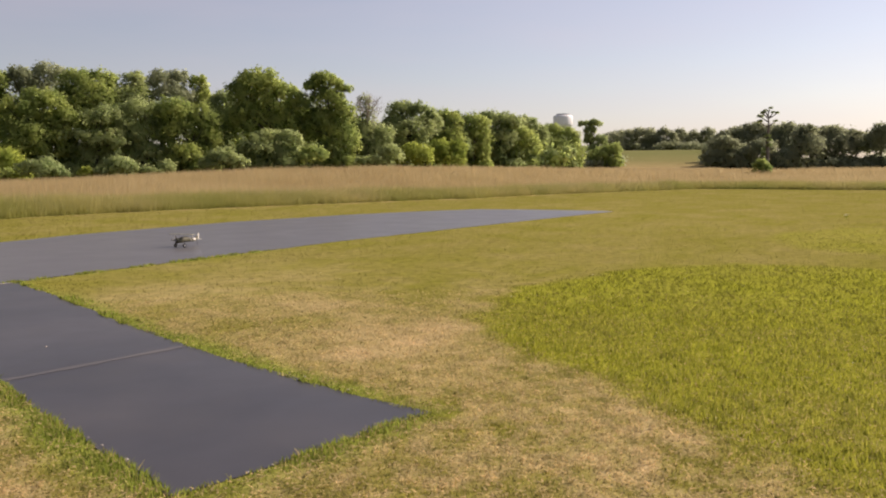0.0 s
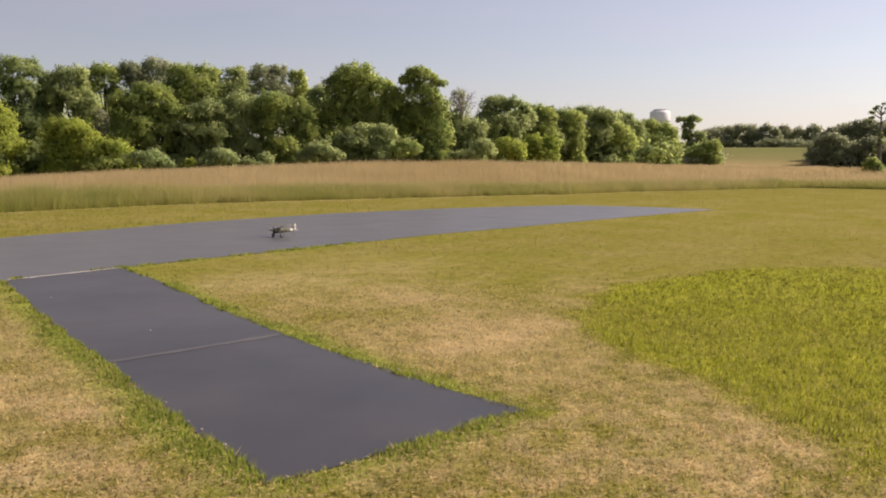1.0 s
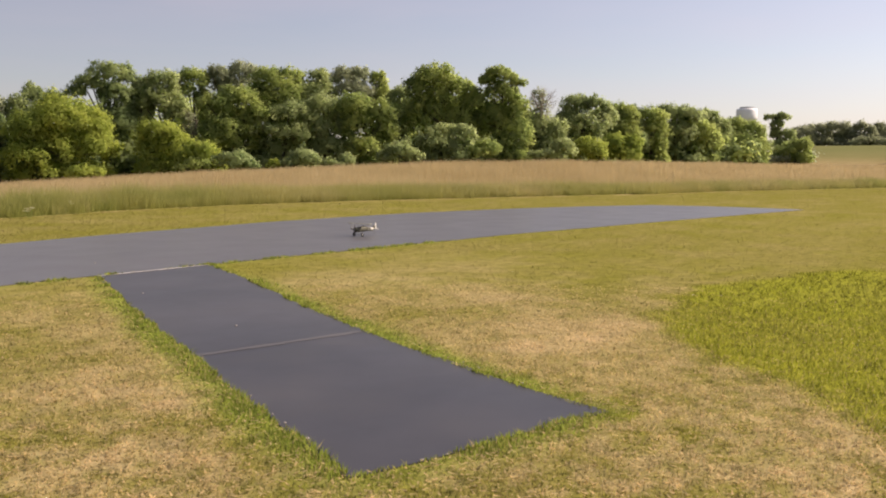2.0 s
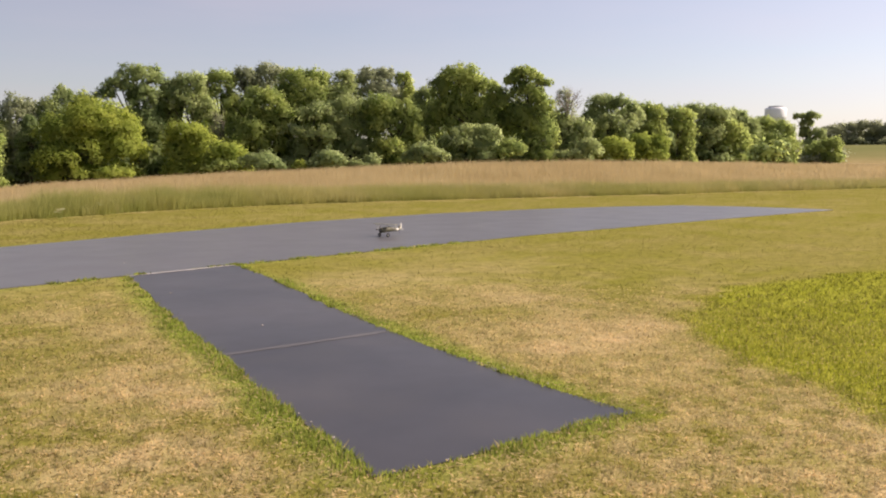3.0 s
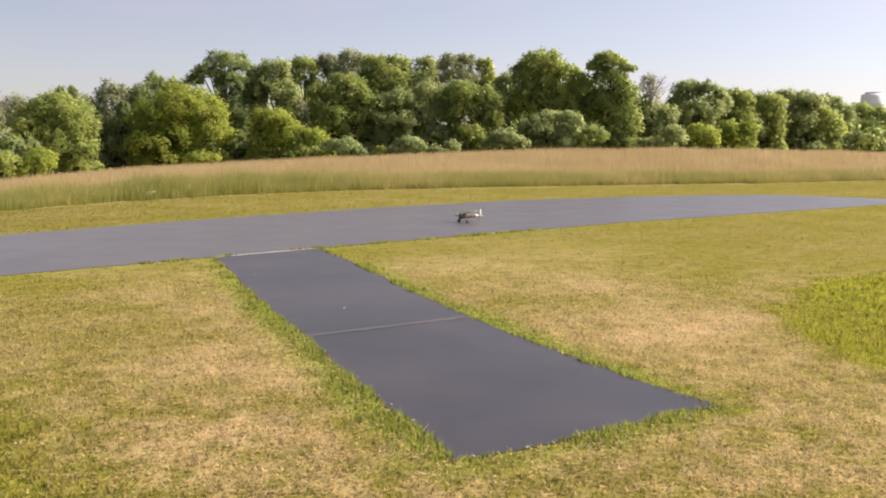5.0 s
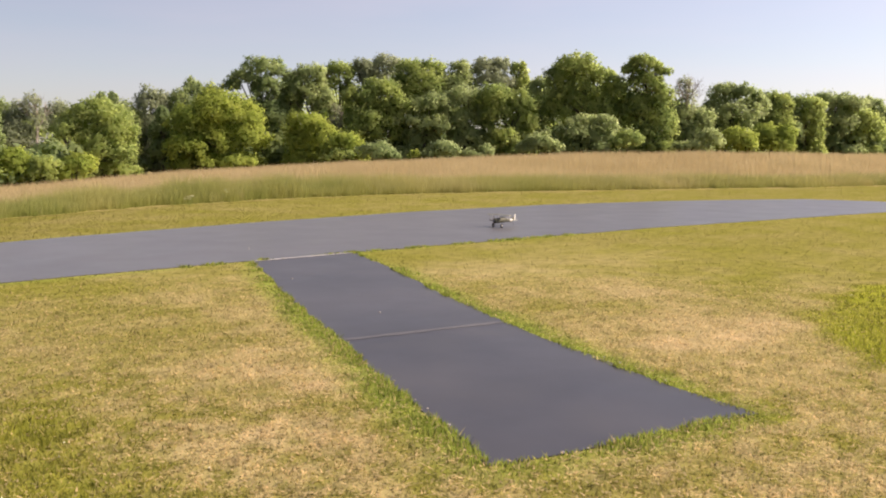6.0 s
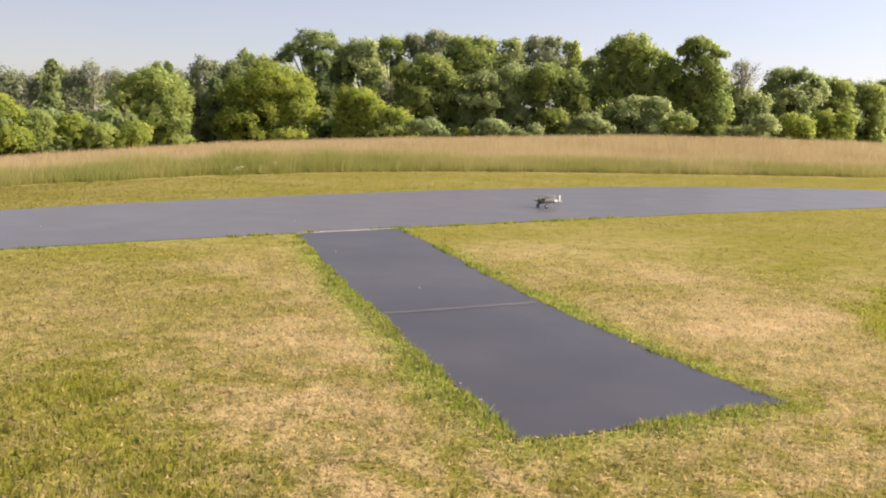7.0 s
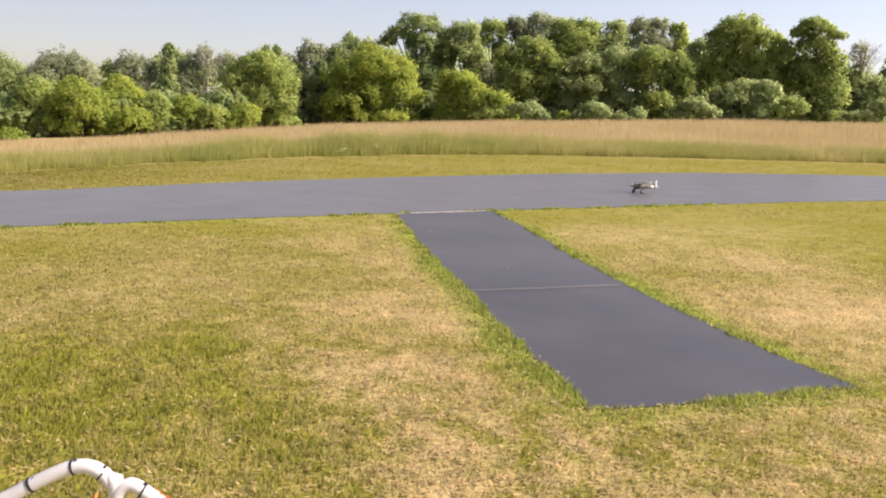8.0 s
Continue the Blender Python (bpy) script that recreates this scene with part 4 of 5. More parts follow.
# ---------------------------------------------------------------- dead tree, water tower and mast
def bare_tree(x, y, h):
    """A dead tree with a few dark tufts left on its broken branches."""
    z = float(land_xy(np.array([x]), np.array([y]))[0])
    top = empty("dead_tree", pose(x, y, z - 0.05), "nearly bare dead tree with dark tufts alone in the meadow", "tree")
    bm = bmesh.new()
    limb_mesh(bm, (0, 0, -0.3), (0.1, 0, h * 0.55), 0.24, 0.17, 9)
    limb_mesh(bm, (0.1, 0, h * 0.54), (0.15, 0, h * 0.99), 0.17, 0.05, 7)
    part("trunk", bm, DEADWOOD, top)
    tips = ((-0.1, 0.6, 0.95), (0.1, 0.95, 0.90), (-0.2, 0.85, 0.82), (0.2, -0.5, 0.955), (0.1, -1.0, 0.945), (-0.2, -0.95, 0.82), (0.1, -0.25, 1.02), (-0.15, 0.3, 0.98))
    c, r = [], []
    for tx, ty, u in tips:
        bm = bmesh.new()
        limb_mesh(bm, (0.12, 0, h * (u - 0.08)), (tx, ty, h * u), 0.085, 0.04, 5)
        part("branch", bm, DEADWOOD, top)
        c.append((tx, ty * 0.95, h * u + 0.04))
        r.append(0.22 + 0.12 * max(ty, 0.0))
    foliage("foliage", leaf_cloud(c, r, 700, 0.13, 0.6), LEAF_DARK, top)
    v = [(rng.normal(0, 0.18), rng.normal(0, 0.18), k * h * 0.07 + 0.4) for k in range(9)]
    tagged(foliage("vine", leaf_cloud(v, [0.34 - 0.012 * k for k in range(9)], 900, 0.18), LEAF_DARK, top), "dark vine climbing the trunk")
    return top


bare_tree(103.0, 19.9, 7.6)
tree("shrub", 101.6, 20.2, LEAF_MID, "small bush at the foot of the dead tree", HEDGE, [(0.0, 1.1, 0.8, 0.9), (0.5, 0.7, 0.6, 0.7)])


def lathe(profile, sides=32):
    """A bmesh turned from (radius, height) pairs."""
    bm = bmesh.new()
    rings = [[bm.verts.new((r * math.cos(2 * math.pi * k / sides), r * math.sin(2 * math.pi * k / sides), z)) for k in range(sides)] for r, z in profile]
    for lo, hi in zip(rings, rings[1:]):
        for k in range(sides):
            bm.faces.new((lo[k], lo[(k + 1) % sides], hi[(k + 1) % sides], hi[k]))
    bm.faces.new(rings[-1])
    bm.faces.new(rings[0][::-1])
    return bm


def water_tower(x, y, top_z):
    z = float(land_xy(np.array([x]), np.array([y]))[0])
    h = top_z - z
    t = empty("water_tower", pose(x, y, z - 0.2), "white painted municipal water tower far behind the trees", "water tower")
    part("column", lathe([(4.4, 0), (3.6, 2.0), (3.0, 6.0), (2.9, h - 13.0), (3.6, h - 10.5)]), TANK, t, smooth=True)
    part("tank", lathe([(3.4, h - 10.6), (5.2, h - 9.0), (6.5, h - 7.4), (6.75, h - 6.4), (6.75, h - 1.7), (6.4, h - 0.8), (4.5, h - 0.25), (0.4, h)]), TANK, t, smooth=True)
    part("rail", lathe([(4.6, h - 0.3), (4.65, h - 0.3), (4.65, h + 0.5), (4.6, h + 0.5)]), METAL, t)
    bm = bmesh.new()
    limb_mesh(bm, (0, 0, h - 0.1), (0, 0, h + 1.4), 0.12, 0.05, 6)
    part("vent", bm, METAL, t)
    return t


water_tower(549.0, 242.0, 39.4)


def mast(x, y, h):
    z = float(land_xy(np.array([x]), np.array([y]))[0])
    t = empty("antenna_mast", pose(x, y, z - 0.2), "thin grey antenna mast rising over far trees", "mast")
    bm = bmesh.new()
    limb_mesh(bm, (0, 0, 0), (0, 0, h), 0.22, 0.14, 8)
    part("pole", bm, METAL, t)
    for u, w in ((0.99, 0.7), (0.93, 0.9)):
        bm = bmesh.new()
        limb_mesh(bm, (-w, 0, h * u), (w, 0, h * u), 0.12, 0.12, 6)
        part("crossarm", bm, METAL, t)
    return t


mast(246.0, 43.5, 10.6)


# ---------------------------------------------------------------- model biplane on the runway
def rounded_box(sx, sy, sz, at=(0, 0, 0), bevel=0.01, segs=2):
    bm = bmesh.new()
    bmesh.ops.create_cube(bm, size=1.0)
    bmesh.ops.scale(bm, vec=(sx, sy, sz), verts=bm.verts)
    bmesh.ops.bevel(bm, geom=bm.edges[:], offset=bevel, segments=segs, affect="EDGES")
    bmesh.ops.translate(bm, vec=at, verts=bm.verts)
    return bm


def loft(sections, sides=16):
    """Closed body along x from sections (x, half width, half height, centre height)."""
    bm = bmesh.new()
    rings = []
    for x, hw, hh, cz in sections:
        ring = []
        for k in range(sides):
            a = 2 * math.pi * k / sides
            cx, sx = math.cos(a), math.sin(a)
            ring.append(bm.verts.new((x, hw * math.copysign(abs(cx) ** 0.75, cx), cz + hh * math.copysign(abs(sx) ** 0.75, sx))))
        rings.append(ring)
    for lo, hi in zip(rings, rings[1:]):
        for k in range(sides):
            bm.faces.new((lo[k], lo[(k + 1) % sides], hi[(k + 1) % sides], hi[k]))
    bm.faces.new(rings[0][::-1])
    bm.faces.new(rings[-1])
    return bm


def wing(span, chord, z, x, sweep=0.0, thick=0.018, rise=0.0):
    """A wing panel across y with a rounded leading edge and rounded tips."""
    bm = bmesh.new()
    prof = ((0.0, 0.0), (0.05, 0.6), (0.25, 1.0), (0.6, 0.7), (1.0, 0.06), (0.6, -0.25), (0.25, -0.4), (0.05, -0.4))
    rings = []
    for u in (-1, -0.97, -0.85, -0.4, 0, 0.4, 0.85, 0.97, 1):
        c = chord * (1 if abs(u) < 0.86 else (0.9 if abs(u) < 0.98 else 0.55))
        rings.append([bm.verts.new((x + (px - 0.5) * c + sweep * abs(u), u * span / 2, z + pz * thick + rise * abs(u))) for px, pz in prof])
    for lo, hi in zip(rings, rings[1:]):
        for k in range(len(prof)):
            bm.faces.new((lo[k], lo[(k + 1) % len(prof)], hi[(k + 1) % len(prof)], hi[k]))
    bm.faces.new(rings[0][::-1])
    bm.faces.new(rings[-1])
    return bm


def rod(a, b, r):
    bm = bmesh.new()
    limb_mesh(bm, a, b, r, r, 6)
    return bm


def turned(profile, at, axis="y", sides=20):
    bm = lathe(profile, sides)
    if axis == "y":
        bmesh.ops.rotate(bm, cent=(0, 0, 0), matrix=Matrix.Rotation(radians(90), 3, "X"), verts=bm.verts)
    if axis == "x":
        bmesh.ops.rotate(bm, cent=(0, 0, 0), matrix=Matrix.Rotation(radians(90), 3, "Y"), verts=bm.verts)
    bmesh.ops.translate(bm, vec=at, verts=bm.verts)
    return bm


def biplane(m):
    """Nose to -x, wheels on the ground."""
    t = empty("model_biplane", m, "olive and cream radio-controlled model biplane taxiing on the asphalt", "model plane")
    part("fuselage", loft([(-0.30, 0.062, 0.062, 0.185), (-0.26, 0.07, 0.072, 0.187), (-0.12, 0.066, 0.075, 0.192), (0.05, 0.058, 0.068, 0.19), (0.22, 0.036, 0.044, 0.178), (0.42, 0.014, 0.022, 0.165)]), CAMO, t, smooth=True)
    part("tail_band", loft([(0.24, 0.037, 0.045, 0.178), (0.30, 0.031, 0.039, 0.174), (0.37, 0.024, 0.031, 0.169)]), CREAM, t, "cream painted band", smooth=True)
    part("cowl", turned([(0.03, -0.02), (0.062, -0.012), (0.07, 0.01), (0.066, 0.06)], (-0.345, 0, 0.185), "x"), CAMO, t, "dark ring cowl", smooth=True)
    part("spinner", turned([(0.004, -0.03), (0.014, -0.015), (0.018, 0.005)], (-0.37, 0, 0.185), "x"), METAL, t, smooth=True)
    part("propeller", rounded_box(0.008, 0.026, 0.27, (-0.375, 0, 0.185), 0.0035), PROP, t)
    part("upper_wing", wing(0.84, 0.16, 0.345, -0.16, thick=0.012), WINGTOP, t, smooth=True)
    part("lower_wing", wing(0.80, 0.15, 0.145, -0.08, rise=0.03), CAMO, t, smooth=True)
    for side in (-1, 1):
        for xo in (-0.04, 0.05):
            part("strut", rod((-0.10 + xo, side * 0.31, 0.165), (-0.16 + xo, side * 0.32, 0.348), 0.006), CREAM, t)
        part("cabane_strut", rod((-0.18, side * 0.045, 0.25), (-0.18, side * 0.075, 0.348), 0.005), METAL, t)
        part("gear_leg", rod((-0.20, side * 0.05, 0.135), (-0.23, side * 0.14, 0.055), 0.007), METAL, t)
        w = part("wheel", turned([(0.03, -0.016), (0.05, -0.014), (0.056, 0), (0.05, 0.014), (0.03, 0.016)], (-0.23, side * 0.155, 0.056)), RUBBER, t, smooth=True)
        part("hub", turned([(0.001, -0.019), (0.024, -0.018), (0.026, 0), (0.024, 0.018), (0.001, 0.019)], (-0.23, side * 0.155, 0.056)), CREAM, w)
    part("axle", rod((-0.23, -0.15, 0.056), (-0.23, 0.15, 0.056), 0.006), METAL, t)
    part("tailplane", wing(0.34, 0.11, 0.178, 0.39, thick=0.009), CREAM, t, smooth=True)
    part("fin", rounded_box(0.08, 0.012, 0.09, (0.41, 0, 0.215), 0.005), CAMO, t)
    part("rudder", rounded_box(0.045, 0.012, 0.19, (0.475, 0, 0.245), 0.005), CREAM, t)
    part("tail_skid", rod((0.40, 0, 0.15), (0.44, 0, 0.012), 0.006), METAL, t)
    part("cockpit_rim", turned([(0.036, -0.006), (0.042, -0.004), (0.042, 0.006), (0.036, 0.008)], (0.0, 0, 0.262), "z", 16), RUBBER, t)
    part("windscreen", rounded_box(0.006, 0.06, 0.035, (-0.045, 0, 0.275), 0.002), METAL, t)
    t.scale = (0.86, 0.86, 0.86)
    return t


biplane(pose(13.3, 15.1, 0.009, 0, 0, 6))


# ---------------------------------------------------------------- pipe stand by the path
def pipe(points, r, sides=14):
    """A round tube through points, smoothly bent."""
    bm = bmesh.new()
    p = [Vector(q) for q in points]
    fine = []
    for i in range(len(p) - 1):
        a, b, c, d = p[max(0, i - 1)], p[i], p[i + 1], p[min(len(p) - 1, i + 2)]
        for k in range(6):
            u = k / 6
            fine.append(0.5 * (2 * b + (c - a) * u + (2 * a - 5 * b + 4 * c - d) * u * u + (3 * b - a - 3 * c + d) * u**3))
    fine.append(p[-1])
    rings, n = [], Vector((0.36, 0.85, 0.2))
    for i, q in enumerate(fine):
        ahead = (fine[min(i + 1, len(fine) - 1)] - fine[max(i - 1, 0)]).normalized()
        n = (n - ahead * n.dot(ahead)).normalized()
        s = n.cross(ahead)
        rings.append([bm.verts.new(q + r * (math.cos(2 * math.pi * k / sides) * s + math.sin(2 * math.pi * k / sides) * n)) for k in range(sides)])
    for lo, hi in zip(rings, rings[1:]):
        for k in range(sides):
            bm.faces.new((lo[k], lo[(k + 1) % sides], hi[(k + 1) % sides], hi[k]))
    bm.faces.new(rings[0][::-1])
    bm.faces.new(rings[-1])
    return bm


def pipe_stand():
    t = empty("pipe_stand", pose(-0.12, 0.88, 0), "white plastic pipe stand with black cable ties and orange streamers", "stand")
    o = Vector((-0.12, 0.88, 0))

    def rel(*pts):
        return [tuple(Vector(p) - o) for p in pts]

    hoop = rel((-0.33, 0.965, 0.0), (-0.325, 0.963, 0.55), (-0.30, 0.955, 1.02), (-0.255, 0.935, 1.106), (-0.212, 0.917, 1.138), (-0.171, 0.900, 1.163), (-0.128, 0.881, 1.183), (-0.098, 0.864, 1.181),
               (-0.078, 0.851, 1.160), (-0.070, 0.847, 1.12), (-0.068, 0.85, 0.6), (-0.068, 0.85, 0.0))
    part("hoop", pipe(hoop, 0.0120), PVC, t, smooth=True)
    side = rel((-0.072, 0.845, 1.085), (-0.069, 0.843, 1.140), (-0.050, 0.835, 1.159), (-0.026, 0.821, 1.145), (-0.002, 0.807, 1.120), (0.036, 0.787, 1.035), (0.056, 0.777, 0.545), (0.056, 0.777, 0.000))
    part("side_pipe", pipe(side, 0.0112), PVC, t, smooth=True)
    part("cross_pipe", pipe(rel((-0.325, 0.963, 0.5), (-0.20, 0.91, 0.5), (-0.07, 0.85, 0.5)), 0.0120), PVC, t, smooth=True)
    part("cross_pipe", pipe(rel((-0.07, 0.85, 0.42), (0.0, 0.81, 0.42), (0.07, 0.77, 0.42)), 0.0120), PVC, t, smooth=True)
    for a, b in (((-0.192, 0.9085, 1.1515), (-0.186, 0.906, 1.155)), ((-0.236, 0.928, 1.1225), (-0.231, 0.926, 1.126)), ((-0.131, 0.8825, 1.1825), (-0.126, 0.880, 1.1838)), ((-0.090, 0.859, 1.174), (-0.087, 0.857, 1.171)),
                 ((-0.0704, 0.847, 1.128), (-0.070, 0.847, 1.122)), ((-0.034, 0.826, 1.150), (-0.030, 0.824, 1.1475))):
        a, b = Vector(a), Vector(b)
        part("cable_tie", pipe(rel(a, a.lerp(b, 0.6)), 0.0131), TIE, t)
        q = a - o
        part("cable_tie_head", rounded_box(0.005, 0.005, 0.005, tuple(q + Vector((0.004, -0.006, 0.0135))), 0.0015), TIE, t)
    for k in range(26):
        a = Vector(((-0.21, 0.92, 1.08), (-0.15, 0.90, 1.09), (-0.11, 0.875, 1.10), (-0.03, 0.835, 1.10), (0.0, 0.82, 1.12))[k % 5]) - o
        v = Vector((rng.normal(0, 0.5), rng.normal(0.1, 0.4), rng.uniform(0.3, 1.0))).normalized() * rng.uniform(0.02, 0.042)
        s = Vector((0.0018, 0.0006, 0))
        bm = bmesh.new()
        p = [a, a + v * 0.5 + Vector((0.004, 0, 0.004)), a + v]
        low = [[bm.verts.new(q - s), bm.verts.new(q + s), bm.verts.new(q + s + Vector((0, 0.0015, 0))), bm.verts.new(q - s + Vector((0, 0.0015, 0)))] for q in p]
        for lo, hi in zip(low, low[1:]):
            for j in range(4):
                bm.faces.new((lo[j], lo[(j + 1) % 4], hi[(j + 1) % 4], hi[j]))
        bm.faces.new(low[0][::-1])
        bm.faces.new(low[-1])
        part("streamer", bm, ORANGE, t, "orange plastic strip")
    part("streamer_cord", pipe(rel((-0.31, 0.957, 1.0), (-0.22, 0.925, 1.075), (-0.15, 0.90, 1.085), (-0.09, 0.87, 1.095), (-0.03, 0.835, 1.095), (0.02, 0.80, 1.10)), 0.0025), ORANGE, t)
    return t


pipe_stand()


# ---------------------------------------------------------------- small things on the ground
def flower(x, y, h, heads, label):
    z = float(land_xy(np.array([x]), np.array([y]))[0])
    t = empty("wildflower", pose(x, y, z), label, "flower", "flowers at the meadow's rim")
    for k in range(heads):
        px, py, pz = rng.normal(0, 0.07), rng.normal(0, 0.05), h * rng.uniform(0.7, 1.1)
        part("stem", rod((px * 0.3, py * 0.3, -0.02), (px, py, pz), 0.004), LEAF_MID, t)
        bm = bmesh.new()
        for q in range(8):
            a = 2 * math.pi * q / 8
            c, s = math.cos(a), math.sin(a)
            v = [bm.verts.new((px + 0.01 * c, py + 0.01 * s, pz)), bm.verts.new((px + 0.05 * math.cos(a - 0.3), py + 0.05 * math.sin(a - 0.3), pz + 0.012)),
                 bm.verts.new((px + 0.085 * c, py + 0.085 * s, pz + 0.006)), bm.verts.new((px + 0.05 * math.cos(a + 0.3), py + 0.05 * math.sin(a + 0.3), pz + 0.012))]
            bm.faces.new(v)
        part("bloom", bm, PETAL, t)
    return t


flower(10.3, 27.3, 0.30, 7, "small cluster of white wildflowers at the edge of the meadow")
flower(12.3, 29.0, 0.42, 5, "small cluster of white wildflowers at the edge of the meadow")
flower(31.8, 3.4, 0.14, 4, "low white wildflowers standing in the mown lawn")


def chip(x, y, z, r):
    bm = bmesh.new()
    bmesh.ops.create_icosphere(bm, subdivisions=1, radius=r)
    for v in bm.verts:
        v.co *= rng.uniform(0.75, 1.2)
        v.co.z = max(v.co.z * 0.55, -r * 0.3)
    me = bpy.data.meshes.new("stone_chip")
    bm.to_mesh(me)
    bm.free()
    me.materials.append(STONE)
    ob = new("stone_chip", me)
    ob.matrix_world = pose(x, y, z + r * 0.28, 0, 0, rng.uniform(0, 360))
    return tagged(ob, "small pale stone chip at the asphalt's edge", "stone", "stone chips")


for u in (0.08, 0.2, 0.33, 0.38, 0.57):
    chip(4.93 + 1.1 * u + rng.normal(0, 0.03), 3.1 + 4.4 * u, 0.006, rng.uniform(0.010, 0.02))
for u in (0.22, 0.3, 0.62):
    chip(2.92 + 2.05 * u, 3.38 - 0.28 * u + rng.normal(0, 0.02), 0.006, rng.uniform(0.008, 0.014))
for u in (0.2, 0.3, 0.36, 0.5):
    chip(2.95 + 1.0 * u + rng.normal(0, 0.02), 3.4 + 3.6 * u, 0.006, rng.uniform(0.008, 0.016))
for x, y in ((5.3, 10.4), (4.9, 7.6), (6.4, 14.2), (2.2, 14.6)):
    chip(x, y, 0.0075, 0.016)


# ---------------------------------------------------------------- grass
def tufts(name, x, y, z, height, width, material, label, floats, lean=0.45, upward=True):
    """Single-triangle blades that stand on the ground, shaded softly as one turf when upward."""
    n = len(x)
    turn = rng.uniform(0, 2 * math.pi, n)
    dx, dy = np.cos(turn) * width / 2, np.sin(turn) * width / 2
    way = rng.uniform(0, 2 * math.pi, n)
    off = np.abs(rng.normal(0, 1.0, n)) * lean * height
    v = np.empty((n, 3, 3), np.float32)
    v[:, 0] = np.stack([x - dx, y - dy, z - 0.004], -1)
    v[:, 1] = np.stack([x + dx, y + dy, z - 0.004], -1)
    v[:, 2] = np.stack([x + np.cos(way) * off, y + np.sin(way) * off, z + height], -1)
    fl = {k: np.repeat(a, 3) if a.ndim == 1 else a.ravel() for k, a in floats.items()}
    if upward:
        cross = (v[:, 1, 0] - v[:, 0, 0]) * (v[:, 2, 1] - v[:, 0, 1]) - (v[:, 1, 1] - v[:, 0, 1]) * (v[:, 2, 0] - v[:, 0, 0])
        v[cross < 0] = v[cross < 0][:, [1, 0, 2]]
    ob = array_mesh(name, v.reshape(-1, 3), 3, material, floats=fl)
    if upward:
        soft = rng.normal(0, 0.3, (n, 3)) * (1, 1, 0) + (0, 0, 1)
        soft /= np.linalg.norm(soft, axis=1, keepdims=True)
        ob.data.normals_split_custom_set_from_vertices(np.repeat(soft, 3, axis=0).tolist())
    return tagged(ob, label, "grass", kind="stuff")


def sow(count, az0, az1, r0, r1, power=1.0):
    """Random places between two bearings and two distances; power 1 spreads evenly over the area, less crowds them close by."""
    az = rng.uniform(radians(az0), radians(az1), count)
    u = rng.uniform(0, 1, count)
    p = 2 * power
    r = (r0**p + u * (r1**p - r0**p)) ** (1 / p)
    return r * np.sin(az), r * np.cos(az)


def lawn(name, count, az0, az1, r0, r1, scale, power, label, material=LAWN, lean=1.0, fade_in=(0.0, 0.1), fade_out=(31.0, 30.0)):
    x, y = sow(count, az0, az1, r0, r1, power)
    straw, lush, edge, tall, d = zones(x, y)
    keep = (np.hypot(x, y) < front(np.degrees(np.arctan2(x, y)))) & (rng.uniform(0, 1, count) < step(31, 14, np.hypot(x, y)) * step(fade_in[0], fade_in[1], np.hypot(x, y)) * step(fade_out[0], fade_out[1], np.hypot(x, y))) & (d > -0.05 * rng.uniform(0, 1, count) ** 2) & (rng.uniform(0, 1, count) < 0.45 + 0.30 * np.maximum(lush, edge) + 0.25 * (1 - straw))
    x, y, straw, lush, edge, tall = (a[keep] for a in (x, y, straw, lush, edge, tall))
    n = len(x)
    clump = patchy(x, y, 0.16, 61, 2)
    h = tall * (0.45 + 1.0 * clump) * rng.uniform(0.6, 1.35, n)
    far = np.maximum(1.0, np.hypot(x, y) / 9.0)
    h = h * (lush + (1 - lush) * np.interp(far, (1.0, 1.3, 1.7, 3.3), (1.0, 0.7, 0.42, 0.28)))
    w = (0.009 + 0.003 * lush + 0.005 * edge) * (scale * far) ** (1 - 0.45 * lush) * rng.uniform(0.7, 1.4, n)
    z = np.where(d[keep] < 0.0, 0.007, 0.0)
    flick = rng.uniform(0, 1, n)
    strong = np.interp(np.hypot(x, y), (7, 12), (1.0, 0.35))
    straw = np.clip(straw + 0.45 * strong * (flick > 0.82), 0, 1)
    edge = np.clip(edge + 0.28 * strong * (flick < 0.2) * (1 - lush), 0, 1)
    return tufts(name, x, y, z, h, w, material, label, {"straw": straw, "lush": lush * np.where(flick > 0.9, 0.4, 1.0), "edge": edge}, lean=lean * (1 - lush) + 0.75 * lush)


lawn("lawn_grass", 560000, -16, 100, 0.6, 12.5, 1.0, 0.6, "short mown grass, half green and half dry straw", fade_in=(0.6, 2.9), fade_out=(12.5, 5.5))
lawn("lawn_grass", 240000, -8, 92, 6.5, 30.0, 1.6, 0.45, "short mown yellow-green grass beside the runway", LAWN_FAR, 2.4, fade_in=(6.5, 10.5))
lawn("lawn_grass", 150000, -180, 180, 0.2, 11.0, 1.15, 0.8, "short mown grass round the standing place", fade_out=(11.0, 5.0))


